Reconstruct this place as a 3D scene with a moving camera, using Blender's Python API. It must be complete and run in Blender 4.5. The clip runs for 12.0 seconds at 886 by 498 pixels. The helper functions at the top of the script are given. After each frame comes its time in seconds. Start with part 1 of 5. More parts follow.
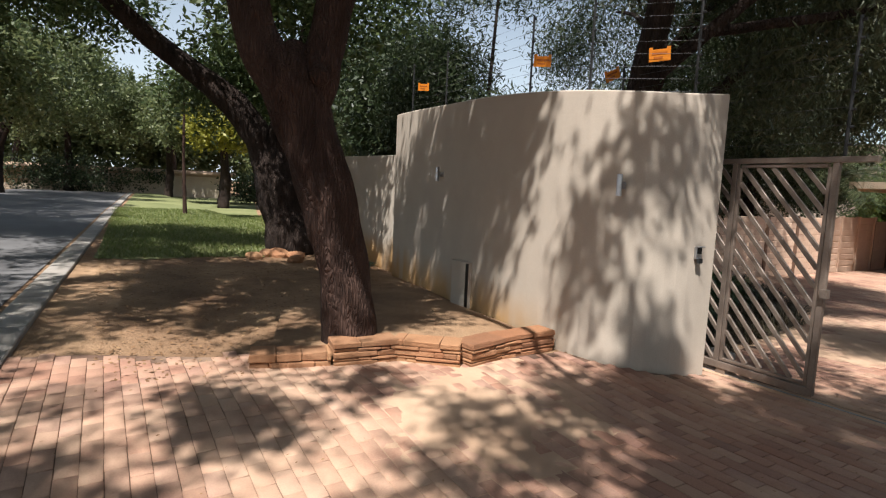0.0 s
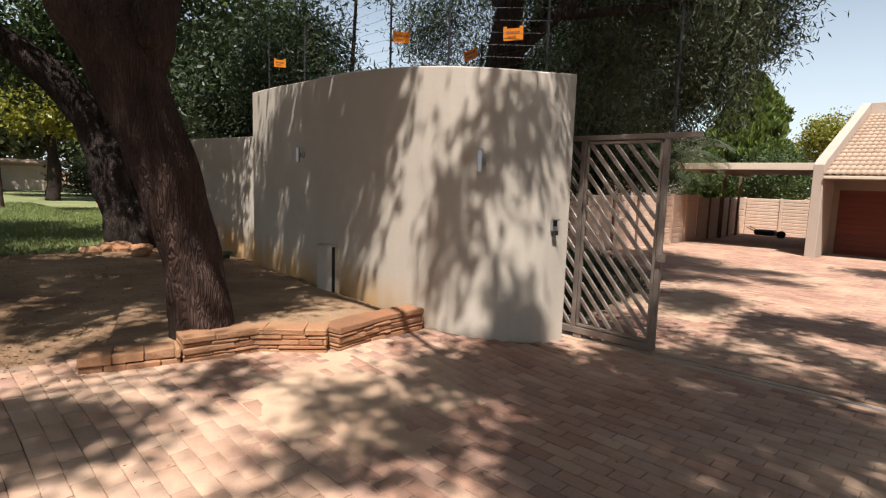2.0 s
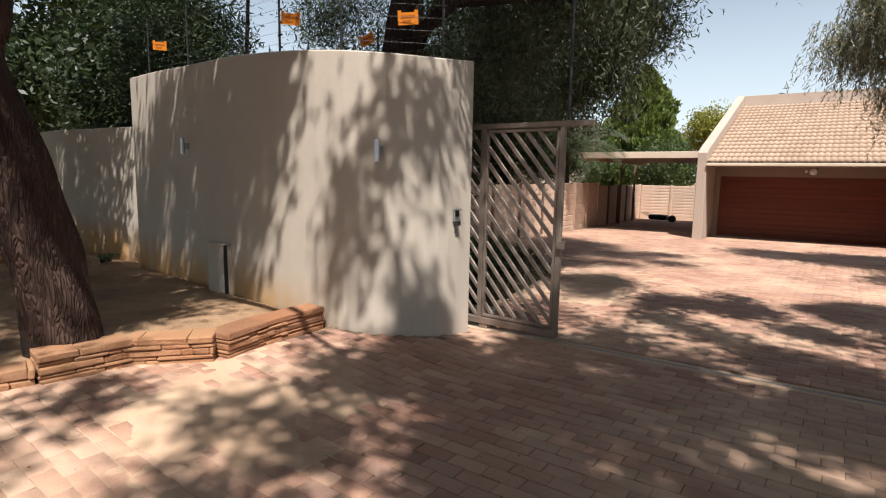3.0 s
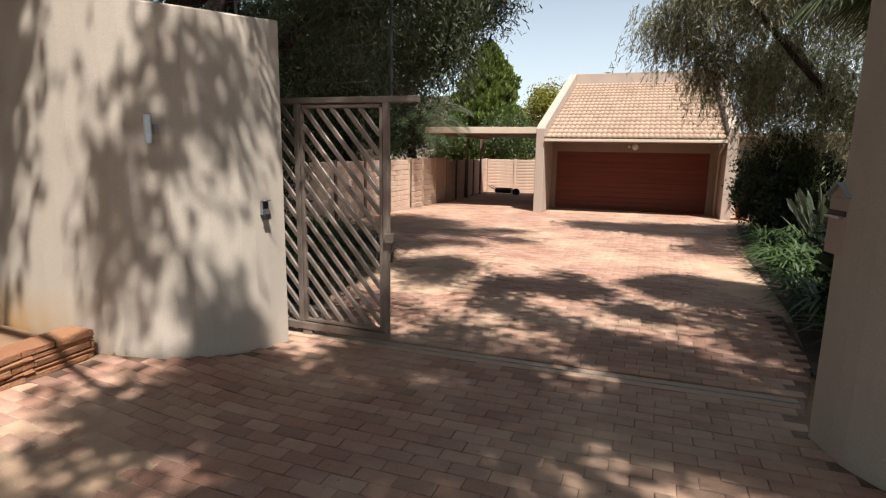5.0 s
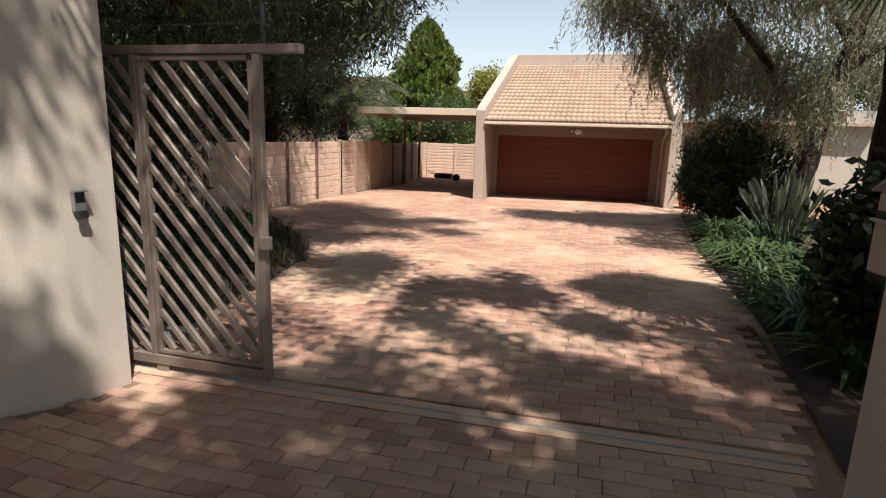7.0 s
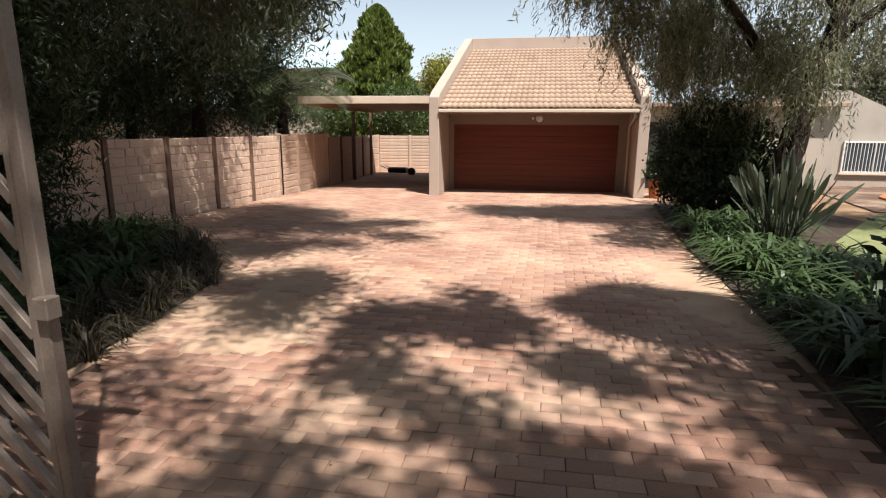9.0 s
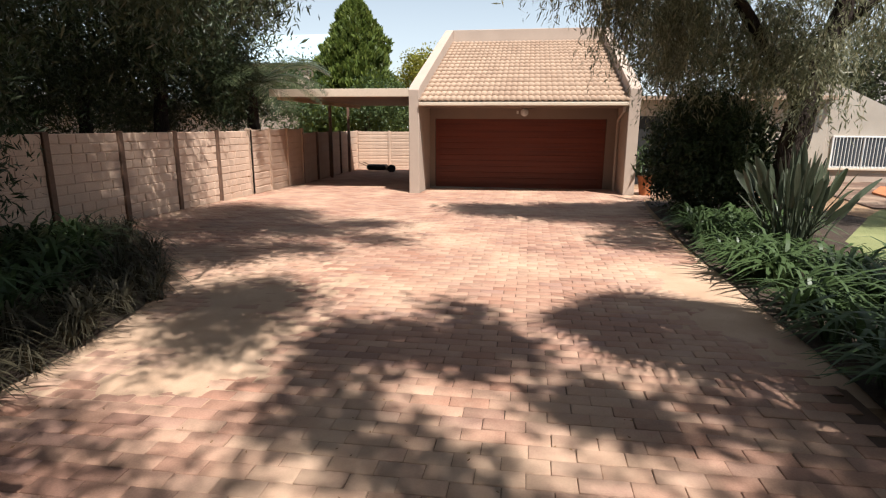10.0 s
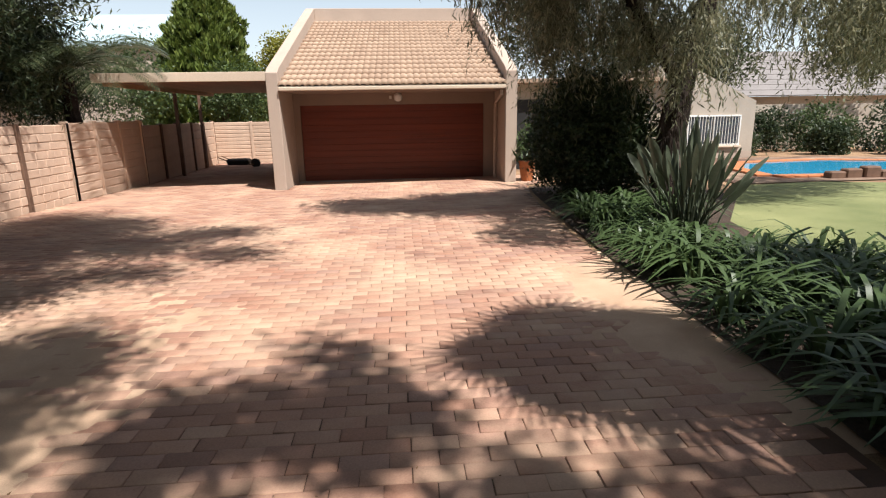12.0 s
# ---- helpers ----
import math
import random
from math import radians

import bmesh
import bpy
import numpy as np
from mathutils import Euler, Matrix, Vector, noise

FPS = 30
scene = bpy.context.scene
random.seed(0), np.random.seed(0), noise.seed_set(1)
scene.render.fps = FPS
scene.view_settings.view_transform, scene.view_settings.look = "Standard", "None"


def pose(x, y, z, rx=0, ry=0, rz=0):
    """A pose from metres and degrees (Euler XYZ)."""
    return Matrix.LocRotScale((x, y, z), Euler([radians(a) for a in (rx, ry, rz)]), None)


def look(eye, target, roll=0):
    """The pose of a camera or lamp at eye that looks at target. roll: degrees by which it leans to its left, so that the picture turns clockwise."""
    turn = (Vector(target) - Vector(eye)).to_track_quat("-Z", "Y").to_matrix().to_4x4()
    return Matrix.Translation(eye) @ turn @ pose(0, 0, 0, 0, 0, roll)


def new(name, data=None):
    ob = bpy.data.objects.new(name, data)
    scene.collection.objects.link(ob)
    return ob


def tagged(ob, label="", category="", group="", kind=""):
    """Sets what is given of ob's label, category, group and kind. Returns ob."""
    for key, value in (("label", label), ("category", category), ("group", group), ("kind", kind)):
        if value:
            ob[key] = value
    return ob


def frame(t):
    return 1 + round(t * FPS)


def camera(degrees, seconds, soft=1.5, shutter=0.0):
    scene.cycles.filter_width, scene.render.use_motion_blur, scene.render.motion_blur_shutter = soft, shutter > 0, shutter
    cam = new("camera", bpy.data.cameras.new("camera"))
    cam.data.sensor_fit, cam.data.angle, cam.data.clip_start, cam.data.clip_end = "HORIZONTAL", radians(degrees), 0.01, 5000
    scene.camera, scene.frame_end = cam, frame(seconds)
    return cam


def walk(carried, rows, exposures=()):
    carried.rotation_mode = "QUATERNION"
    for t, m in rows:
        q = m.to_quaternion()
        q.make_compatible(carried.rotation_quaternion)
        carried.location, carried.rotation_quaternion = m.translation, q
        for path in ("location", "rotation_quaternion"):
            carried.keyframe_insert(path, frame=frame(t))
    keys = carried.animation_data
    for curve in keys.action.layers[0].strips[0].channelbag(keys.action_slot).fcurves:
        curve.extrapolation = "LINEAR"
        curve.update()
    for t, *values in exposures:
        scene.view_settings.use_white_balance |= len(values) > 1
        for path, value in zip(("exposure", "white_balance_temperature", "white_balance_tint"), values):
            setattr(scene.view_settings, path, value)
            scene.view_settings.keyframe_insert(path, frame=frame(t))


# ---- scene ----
cam = camera(78.0, 12.0, soft=1.2)
PATH = [
    (0, (3.171, -20.186, 1.845), (1.486, -19.133, 1.625), 2.6),
    (0.5, (3.146, -20.155, 1.818), (1.516, -19.017, 1.593), 2.4),
    (1, (3.127, -20.142, 1.801), (1.559, -18.921, 1.572), 2.3),
    (1.5, (3.123, -20.126, 1.776), (1.631, -18.814, 1.545), 2.1),
    (2, (3.123, -20.046, 1.754), (1.728, -18.635, 1.506), 1.8),
    (2.5, (3.113, -19.941, 1.748), (1.831, -18.428, 1.486), 1.4),
    (3, (3.097, -19.816, 1.743), (1.941, -18.206, 1.473), 1.0),
    (3.5, (3.057, -19.651, 1.745), (2.038, -17.953, 1.46), 0.6),
    (5.5, (3.015, -18.776, 1.856), (2.385, -16.916, 1.479), 1.3),
    (6, (2.973, -18.459, 1.834), (2.389, -16.587, 1.442), 1.6),
    (6.5, (2.916, -18.149, 1.811), (2.373, -16.266, 1.411), 1.8),
    (7, (2.874, -17.84, 1.777), (2.378, -15.945, 1.37), 1.8),
    (7.2, (2.842, -17.705, 1.752), (2.36, -15.807, 1.344), 1.7),
    (8.8, (2.684, -16.532, 1.703), (2.317, -14.613, 1.275), 0.6),
    (9, (2.652, -16.431, 1.705), (2.297, -14.51, 1.276), 0.4),
    (9.5, (2.589, -16.04, 1.661), (2.265, -14.115, 1.229), 0.4),
    (10, (2.526, -15.699, 1.633), (2.236, -13.769, 1.195), 0.3),
    (10.5, (2.463, -15.38, 1.619), (2.245, -13.441, 1.178), 0.1),
    (11, (2.459, -15.063, 1.606), (2.324, -13.119, 1.156), -0.2),
    (11.5, (2.466, -14.784, 1.598), (2.44, -12.84, 1.13), -0.6),
    (12, (2.478, -14.561, 1.596), (2.616, -12.625, 1.115), -0.9),
]
walk(cam, [(t, look(eye, target, roll)) for t, eye, target, roll in PATH])


# ---- world and light ----
SUN = Vector((0.48, -0.56, 1.28)).normalized()
world = bpy.data.worlds.new("world")
scene.world = world
world.use_nodes = True
wn = world.node_tree
sky = wn.nodes.new("ShaderNodeTexSky")
sky.sky_type, sky.sun_disc = "NISHITA", False
sky.sun_elevation = math.asin(SUN.z)
sky.sun_rotation = math.atan2(SUN.x, SUN.y)
sky.air_density, sky.dust_density, sky.ozone_density = 1.0, 1.2, 1.6
scene.view_settings.exposure = 0.93
# thin broken cloud veil over the whole sky
wco, wnz, wmr, wmx = (wn.nodes.new("ShaderNode" + k) for k in ("TexCoord", "TexNoise", "MapRange", "Mix"))
wnz.inputs["Scale"].default_value, wnz.inputs["Detail"].default_value, wnz.inputs["Roughness"].default_value = 2.2, 7, 0.6
wn.links.new(wco.outputs["Generated"], wnz.inputs["Vector"])
wn.links.new(wnz.outputs[0], wmr.inputs[0])
wmr.inputs[1].default_value, wmr.inputs[2].default_value, wmr.inputs[3].default_value, wmr.inputs[4].default_value = 0.38, 0.72, 0.08, 0.45
wmx.data_type = "RGBA"
# the veil thickens to a pale haze towards the horizon
wsp, whz, wad = (wn.nodes.new("ShaderNode" + k) for k in ("SeparateXYZ", "MapRange", "Math"))
wn.links.new(wco.outputs["Generated"], wsp.inputs[0])
wn.links.new(wsp.outputs[2], whz.inputs[0])
whz.inputs[1].default_value, whz.inputs[2].default_value, whz.inputs[3].default_value, whz.inputs[4].default_value = 0.05, 0.45, 0.75, 0.0
wad.operation = "MAXIMUM"
wn.links.new(wmr.outputs[0], wad.inputs[0]), wn.links.new(whz.outputs[0], wad.inputs[1])
wn.links.new(wad.outputs[0], wmx.inputs[0]), wn.links.new(sky.outputs[0], wmx.inputs[6])
wmx.inputs[7].default_value = (11.4, 12.8, 13.8, 1)
wn.links.new(wmx.outputs[2], wn.nodes["Background"].inputs[0])
wn.nodes["Background"].inputs[1].default_value = 0.05
sun_data = bpy.data.lights.new("sun", "SUN")
sun_data.energy, sun_data.angle, sun_data.color = 5.0, radians(0.7), (1.0, 0.965, 0.935)
sun = new("sun", sun_data)
sun.matrix_world = look((0, 0, 20), Vector((0, 0, 20)) - SUN)


# ---- materials ----
def tone(c, f):
    return tuple(max(0.0, min(1.0, v * f)) for v in c[:3]) + (1,)


def material(name, colour, rough=0.8, metal=0.0, scale=3.0, fine=60.0, vary=0.25, bump=0.3, other=None, rand="", rand_colours=(), stretch=(1, 1, 1), spec=0.35, translucent=0.0, step=0.01, mixing=0.7):
    m = bpy.data.materials.new(name)
    m.use_nodes = True
    t = m.node_tree
    n, lk = t.nodes, t.links.new
    b = n["Principled BSDF"]
    b.inputs["Roughness"].default_value, b.inputs["Metallic"].default_value = rough, metal
    b.inputs["Specular IOR Level"].default_value = spec
    co, mp = n.new("ShaderNodeTexCoord"), n.new("ShaderNodeMapping")
    mp.inputs["Scale"].default_value = stretch
    lk(co.outputs["Object"], mp.inputs[0])
    big, small = n.new("ShaderNodeTexNoise"), n.new("ShaderNodeTexNoise")
    for k, s in ((big, scale), (small, fine)):
        k.inputs["Scale"].default_value, k.inputs["Detail"].default_value, k.inputs["Roughness"].default_value = s, 5, 0.62
        lk(mp.outputs[0], k.inputs["Vector"])
    ramp = n.new("ShaderNodeValToRGB")
    e = ramp.color_ramp.elements
    e[0].position, e[1].position = 0.3, 0.72
    e[0].color, e[1].color = tone(colour, 1 - vary), tone(other or colour, 1 + (0 if other else vary))
    lk(big.outputs[0], ramp.inputs[0])
    out = ramp.outputs[0]
    if rand:
        pick = n.new("ShaderNodeObjectInfo" if rand == "object" else "ShaderNodeNewGeometry")
        r2 = n.new("ShaderNodeValToRGB")
        r2.color_ramp.interpolation = "LINEAR"
        for i, c in enumerate(rand_colours):
            p = i / (len(rand_colours) - 1)
            el = r2.color_ramp.elements[i if i < 1 else -1] if i in (0, len(rand_colours) - 1) else r2.color_ramp.elements.new(p)
            el.position, el.color = p, (*c, 1)
        lk(pick.outputs["Random" if rand == "object" else "Random Per Island"], r2.inputs[0])
        mx = n.new("ShaderNodeMix")
        mx.data_type, mx.inputs[0].default_value = "RGBA", mixing
        lk(out, mx.inputs[6]), lk(r2.outputs[0], mx.inputs[7])
        out = mx.outputs[2]
    m2 = n.new("ShaderNodeMix")
    m2.data_type, m2.blend_type, m2.inputs[0].default_value = "RGBA", "MULTIPLY", 0.55
    r3 = n.new("ShaderNodeValToRGB")
    r3.color_ramp.elements[0].position, r3.color_ramp.elements[1].position = 0.25, 0.65
    r3.color_ramp.elements[0].color = (0.55, 0.55, 0.55, 1)
    lk(small.outputs[0], r3.inputs[0])
    lk(out, m2.inputs[6]), lk(r3.outputs[0], m2.inputs[7])
    lk(m2.outputs[2], b.inputs["Base Color"])
    if bump:
        bp = n.new("ShaderNodeBump")
        bp.inputs["Strength"].default_value, bp.inputs["Distance"].default_value = bump, step
        lk(small.outputs[0], bp.inputs["Height"])
        lk(bp.outputs[0], b.inputs["Normal"])
    if translucent:
        tr, ms = n.new("ShaderNodeBsdfTranslucent"), n.new("ShaderNodeMixShader")
        ms.inputs[0].default_value = translucent
        lk(m2.outputs[2], tr.inputs[0])
        lk(b.outputs[0], ms.inputs[1]), lk(tr.outputs[0], ms.inputs[2])
        lk(ms.outputs[0], n["Material Output"].inputs[0])
    return m


BRICKS = ((0.205, 0.108, 0.084), (0.36, 0.19, 0.132), (0.45, 0.29, 0.205), (0.30, 0.14, 0.094), (0.39, 0.23, 0.165), (0.30, 0.175, 0.14))
M_PAVER = material("clay_paver", (0.36, 0.18, 0.115), 0.85, scale=0.9, fine=90, vary=0.2, other=(0.50, 0.335, 0.225), mixing=0.68, rand="object", rand_colours=BRICKS, step=0.004)
M_PAVER_ALL = material("clay_paving", (0.36, 0.18, 0.115), 0.85, scale=0.9, fine=90, vary=0.2, other=(0.50, 0.335, 0.225), mixing=0.68, rand="island", rand_colours=BRICKS, step=0.004)
M_SAND = material("joint_sand", (0.12, 0.07, 0.048), 0.95, scale=1.5, fine=160, vary=0.35)
M_DIRT = material("dry_earth", (0.23, 0.125, 0.066), 0.95, scale=0.8, fine=35, vary=0.35, other=(0.42, 0.27, 0.155), bump=0.8, step=0.03)
M_SOIL = material("bed_soil", (0.06, 0.04, 0.028), 0.95, scale=2, fine=30, vary=0.4, bump=0.9, step=0.03)
M_PLASTER = material("taupe_plaster", (0.45, 0.385, 0.315), 0.92, scale=1.3, fine=140, vary=0.06, bump=0.25, step=0.004)
M_GARAGE_PLASTER = material("beige_plaster", (0.42, 0.33, 0.265), 0.9, scale=1.0, fine=120, vary=0.07, bump=0.2, step=0.004)
M_HOUSE = material("cream_plaster", (0.58, 0.47, 0.36), 0.9, scale=1.0, fine=80, vary=0.07, bump=0.2, step=0.004)
# cream house plaster darkened so background walls carry tree shade in their colour
M_HOUSE_SHADE = material("shade_toned_house_plaster", (0.40, 0.34, 0.275), 0.9, scale=0.8, fine=80, vary=0.12, bump=0.2, step=0.004)
# beige garage plaster darkened: the overhang's shade is put into this colour
M_FRONT_SHADE = material("eave_shade_plaster", (0.27, 0.195, 0.15), 0.9, scale=1.0, fine=120, vary=0.08, bump=0.2, step=0.004)
M_DRIFT = material("drift_sand", (0.46, 0.295, 0.19), 0.95, scale=1.4, fine=150, vary=0.15, other=(0.54, 0.375, 0.255), bump=0.4, step=0.006)


def add_stain(m, colour):
    """Ochre splash stains that climb unevenly from the foot of a plastered wall."""
    t = m.node_tree
    n, lk = t.nodes, t.links.new
    b = n["Principled BSDF"]
    src = b.inputs["Base Color"].links[0].from_socket
    co, sp = n.new("ShaderNodeTexCoord"), n.new("ShaderNodeSeparateXYZ")
    lk(co.outputs["Object"], sp.inputs[0])
    rise = n.new("ShaderNodeMapRange")
    rise.inputs[1].default_value, rise.inputs[2].default_value = 0.95, 0.3
    lk(sp.outputs[2], rise.inputs[0])
    side = n.new("ShaderNodeMapRange")
    side.inputs[1].default_value, side.inputs[2].default_value = -0.7, -1.8
    lk(sp.outputs[0], side.inputs[0])
    mp = n.new("ShaderNodeMapping")
    mp.inputs["Scale"].default_value = (1, 1, 0.25)
    lk(co.outputs["Object"], mp.inputs[0])
    nz = n.new("ShaderNodeTexNoise")
    nz.inputs["Scale"].default_value, nz.inputs["Detail"].default_value = 3.5, 4
    lk(mp.outputs[0], nz.inputs["Vector"])
    mul, mul2, add = n.new("ShaderNodeMath"), n.new("ShaderNodeMath"), n.new("ShaderNodeMapRange")
    mul.operation = mul2.operation = "MULTIPLY"
    lk(rise.outputs[0], mul.inputs[0]), lk(nz.outputs[0], mul.inputs[1])
    lk(mul.outputs[0], add.inputs[0])
    add.inputs[1].default_value, add.inputs[2].default_value = 0.12, 0.5
    lk(add.outputs[0], mul2.inputs[0]), lk(side.outputs[0], mul2.inputs[1])
    mx = n.new("ShaderNodeMix")
    mx.data_type = "RGBA"
    lk(mul2.outputs[0], mx.inputs[0]), lk(src, mx.inputs[6])
    mx.inputs[7].default_value = (*colour, 1)
    lk(mx.outputs[2], b.inputs["Base Color"])


add_stain(M_PLASTER, (0.42, 0.25, 0.11))
def add_dust(m, colour, amount):
    """Pale sand swept into uneven drifts over the surface."""
    t = m.node_tree
    n, lk = t.nodes, t.links.new
    b = n["Principled BSDF"]
    src = b.inputs["Base Color"].links[0].from_socket
    geo, nz, mr, mul, mx = n.new("ShaderNodeNewGeometry"), n.new("ShaderNodeTexNoise"), n.new("ShaderNodeMapRange"), n.new("ShaderNodeMath"), n.new("ShaderNodeMix")
    nz.inputs["Scale"].default_value, nz.inputs["Detail"].default_value, nz.inputs["Roughness"].default_value = 0.55, 8, 0.68
    lk(geo.outputs["Position"], nz.inputs["Vector"]), lk(nz.outputs[0], mr.inputs[0])
    mr.inputs[1].default_value, mr.inputs[2].default_value = 0.47, 0.68
    mul.operation, mul.inputs[1].default_value = "MULTIPLY", amount
    lk(mr.outputs[0], mul.inputs[0])
    mx.data_type = "RGBA"
    lk(mul.outputs[0], mx.inputs[0]), lk(src, mx.inputs[6])
    mx.inputs[7].default_value = (*colour, 1)
    lk(mx.outputs[2], b.inputs["Base Color"])


add_dust(M_PAVER, (0.53, 0.375, 0.255), 0.75)
add_dust(M_PAVER_ALL, (0.53, 0.375, 0.255), 0.75)
add_dust(M_SAND, (0.45, 0.32, 0.22), 0.7)
M_DOOR = material("mahogany_boards", (0.15, 0.032, 0.015), 0.5, scale=2.5, fine=30, vary=0.3, bump=0.15, stretch=(0.15, 1, 6), step=0.003)
M_TILE = material("clay_roof_tile", (0.36, 0.25, 0.175), 0.8, scale=1.2, fine=60, vary=0.22, rand="object", rand_colours=((0.31, 0.21, 0.145), (0.41, 0.29, 0.205), (0.36, 0.25, 0.175)))
M_PRECAST = material("painted_concrete", (0.56, 0.40, 0.295), 0.9, scale=1.2, fine=70, vary=0.12, bump=0.4)
add_dust(M_PRECAST, (0.42, 0.27, 0.19), 0.4)
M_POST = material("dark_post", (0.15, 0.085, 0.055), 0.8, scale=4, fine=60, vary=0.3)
M_GATE = material("bronze_painted_steel", (0.235, 0.185, 0.15), 0.45, metal=0.35, scale=3, fine=90, vary=0.2, bump=0.08)
M_STONE = material("sandstone_slab", (0.24, 0.115, 0.065), 0.9, scale=3, fine=40, vary=0.4, rand="object", rand_colours=((0.20, 0.085, 0.042), (0.42, 0.22, 0.105), (0.30, 0.13, 0.06), (0.37, 0.18, 0.085)), bump=0.9, step=0.015)
add_dust(M_STONE, (0.46, 0.29, 0.16), 0.35)


def bark(name, colour, ridge, cell):
    """Bark with long cracked plates."""
    m = material(name, colour, 0.95, scale=4, fine=40, vary=0.35, other=ridge, bump=0.6, stretch=(1, 1, 0.35), step=0.02, spec=0.2)
    t = m.node_tree
    n, lk = t.nodes, t.links.new
    b = n["Principled BSDF"]
    co, mp = n.new("ShaderNodeTexCoord"), n.new("ShaderNodeMapping")
    mp.inputs["Scale"].default_value = (1, 1, 0.16)
    lk(co.outputs["Object"], mp.inputs[0])
    wob = n.new("ShaderNodeTexNoise")
    wob.inputs["Scale"].default_value = 9
    lk(mp.outputs[0], wob.inputs["Vector"])
    mixv = n.new("ShaderNodeMix")
    mixv.data_type, mixv.inputs[0].default_value = "VECTOR", 0.12
    lk(mp.outputs[0], mixv.inputs[4]), lk(wob.outputs[1], mixv.inputs[5])
    vo = n.new("ShaderNodeTexVoronoi")
    vo.feature, vo.inputs["Scale"].default_value = "DISTANCE_TO_EDGE", cell
    lk(mixv.outputs[1], vo.inputs["Vector"])
    mr = n.new("ShaderNodeMapRange")
    mr.inputs[2].default_value = 0.34
    lk(vo.outputs[0], mr.inputs[0])
    bp = n.new("ShaderNodeBump")
    bp.inputs["Strength"].default_value, bp.inputs["Distance"].default_value = 0.85, 0.022
    lk(mr.outputs[0], bp.inputs["Height"])
    lk(b.inputs["Normal"].links[0].from_socket, bp.inputs["Normal"])
    lk(bp.outputs[0], b.inputs["Normal"])
    src = b.inputs["Base Color"].links[0].from_socket
    mx, rp = n.new("ShaderNodeMix"), n.new("ShaderNodeValToRGB")
    mx.data_type, mx.blend_type, mx.inputs[0].default_value = "RGBA", "MULTIPLY", 0.6
    rp.color_ramp.elements[0].color = (0.5, 0.46, 0.45, 1)
    lk(mr.outputs[0], rp.inputs[0])
    lk(src, mx.inputs[6]), lk(rp.outputs[0], mx.inputs[7])
    lk(mx.outputs[2], b.inputs["Base Color"])
    return m


M_BARK = bark("rough_bark", (0.05, 0.029, 0.023), (0.105, 0.062, 0.047), 46)
M_BARK_DARK = bark("dark_bark", (0.032, 0.022, 0.018), (0.065, 0.046, 0.037), 34)
M_ASPHALT = material("asphalt", (0.13, 0.127, 0.126), 0.9, scale=0.6, fine=180, vary=0.25, bump=0.4)
M_CONCRETE = material("kerb_concrete", (0.31, 0.28, 0.245), 0.9, scale=1.5, fine=90, vary=0.2)
M_GRASS = material("lawn_base", (0.14, 0.165, 0.06), 0.95, scale=0.5, fine=170, vary=0.18, other=(0.24, 0.245, 0.105), bump=0.4, step=0.01)
M_METAL = material("brushed_steel", (0.46, 0.47, 0.49), 0.3, metal=0.9, scale=8, fine=120, vary=0.1, bump=0.05)
M_BLACK = material("black_plastic", (0.02, 0.02, 0.02), 0.5, scale=8, fine=90, vary=0.2, bump=0.05)
M_ORANGE = material("orange_sign_plastic", (0.80, 0.27, 0.02), 0.5, scale=6, fine=90, vary=0.1, bump=0.03, translucent=0.35)
M_PRINT = material("dark_orange_print", (0.36, 0.10, 0.01), 0.5, scale=6, fine=90, vary=0.1, bump=0.0)
M_WIRE = material("dull_wire", (0.10, 0.10, 0.10), 0.5, metal=0.5, scale=8, fine=90, vary=0.1, bump=0.0)
M_WHITE = material("white_paint", (0.72, 0.70, 0.66), 0.55, scale=3, fine=90, vary=0.06, bump=0.05)
M_GREYBOX = material("grey_painted_metal", (0.30, 0.29, 0.28), 0.55, scale=4, fine=90, vary=0.12, bump=0.1)
M_TERRACOTTA = material("terracotta", (0.42, 0.15, 0.06), 0.85, scale=4, fine=60, vary=0.2)
M_GREYROOF = material("grey_roof_sheet", (0.20, 0.18, 0.17), 0.7, scale=1, fine=40, vary=0.15)
M_BLUEROOF = material("pale_roof_sheet", (0.35, 0.45, 0.48), 0.6, scale=1, fine=40, vary=0.1)
M_FASCIA = material("varnished_fascia", (0.46, 0.27, 0.15), 0.7, scale=2, fine=40, vary=0.2, stretch=(0.2, 1, 4))

M_LINING = material("stained_ceiling_boards", (0.20, 0.105, 0.06), 0.7, scale=2, fine=40, vary=0.25, stretch=(4, 0.2, 1))


def leafy(name, lo, mid, hi, rough=0.5, tr=0.3):
    return material(name, mid, rough, scale=0.8, fine=40, vary=0.3, rand="island", rand_colours=(lo, mid, hi), bump=0.0, translucent=tr, spec=0.4)


M_LEAF_DARK = leafy("dark_leaf", (0.018, 0.03, 0.012), (0.035, 0.055, 0.02), (0.07, 0.085, 0.035))
M_LEAF_OLIVE = leafy("olive_leaf", (0.035, 0.045, 0.022), (0.07, 0.085, 0.04), (0.13, 0.14, 0.07))
M_LEAF_GREEN = leafy("green_leaf", (0.034, 0.058, 0.022), (0.068, 0.105, 0.036), (0.14, 0.175, 0.06), tr=0.4)
M_LEAF_YELLOW = leafy("yellow_green_leaf", (0.14, 0.15, 0.02), (0.24, 0.235, 0.03), (0.36, 0.33, 0.05), tr=0.35)
M_LEAF_WEEP = leafy("weeping_leaf", (0.07, 0.078, 0.05), (0.21, 0.21, 0.125), (0.46, 0.42, 0.27), tr=0.5)
# brighter leaf copy: sunlight and haze on far crowns put into the colour
M_LEAF_STREET = leafy("sunlit_street_leaf", (0.05, 0.07, 0.03), (0.11, 0.14, 0.055), (0.22, 0.24, 0.10), tr=0.4)
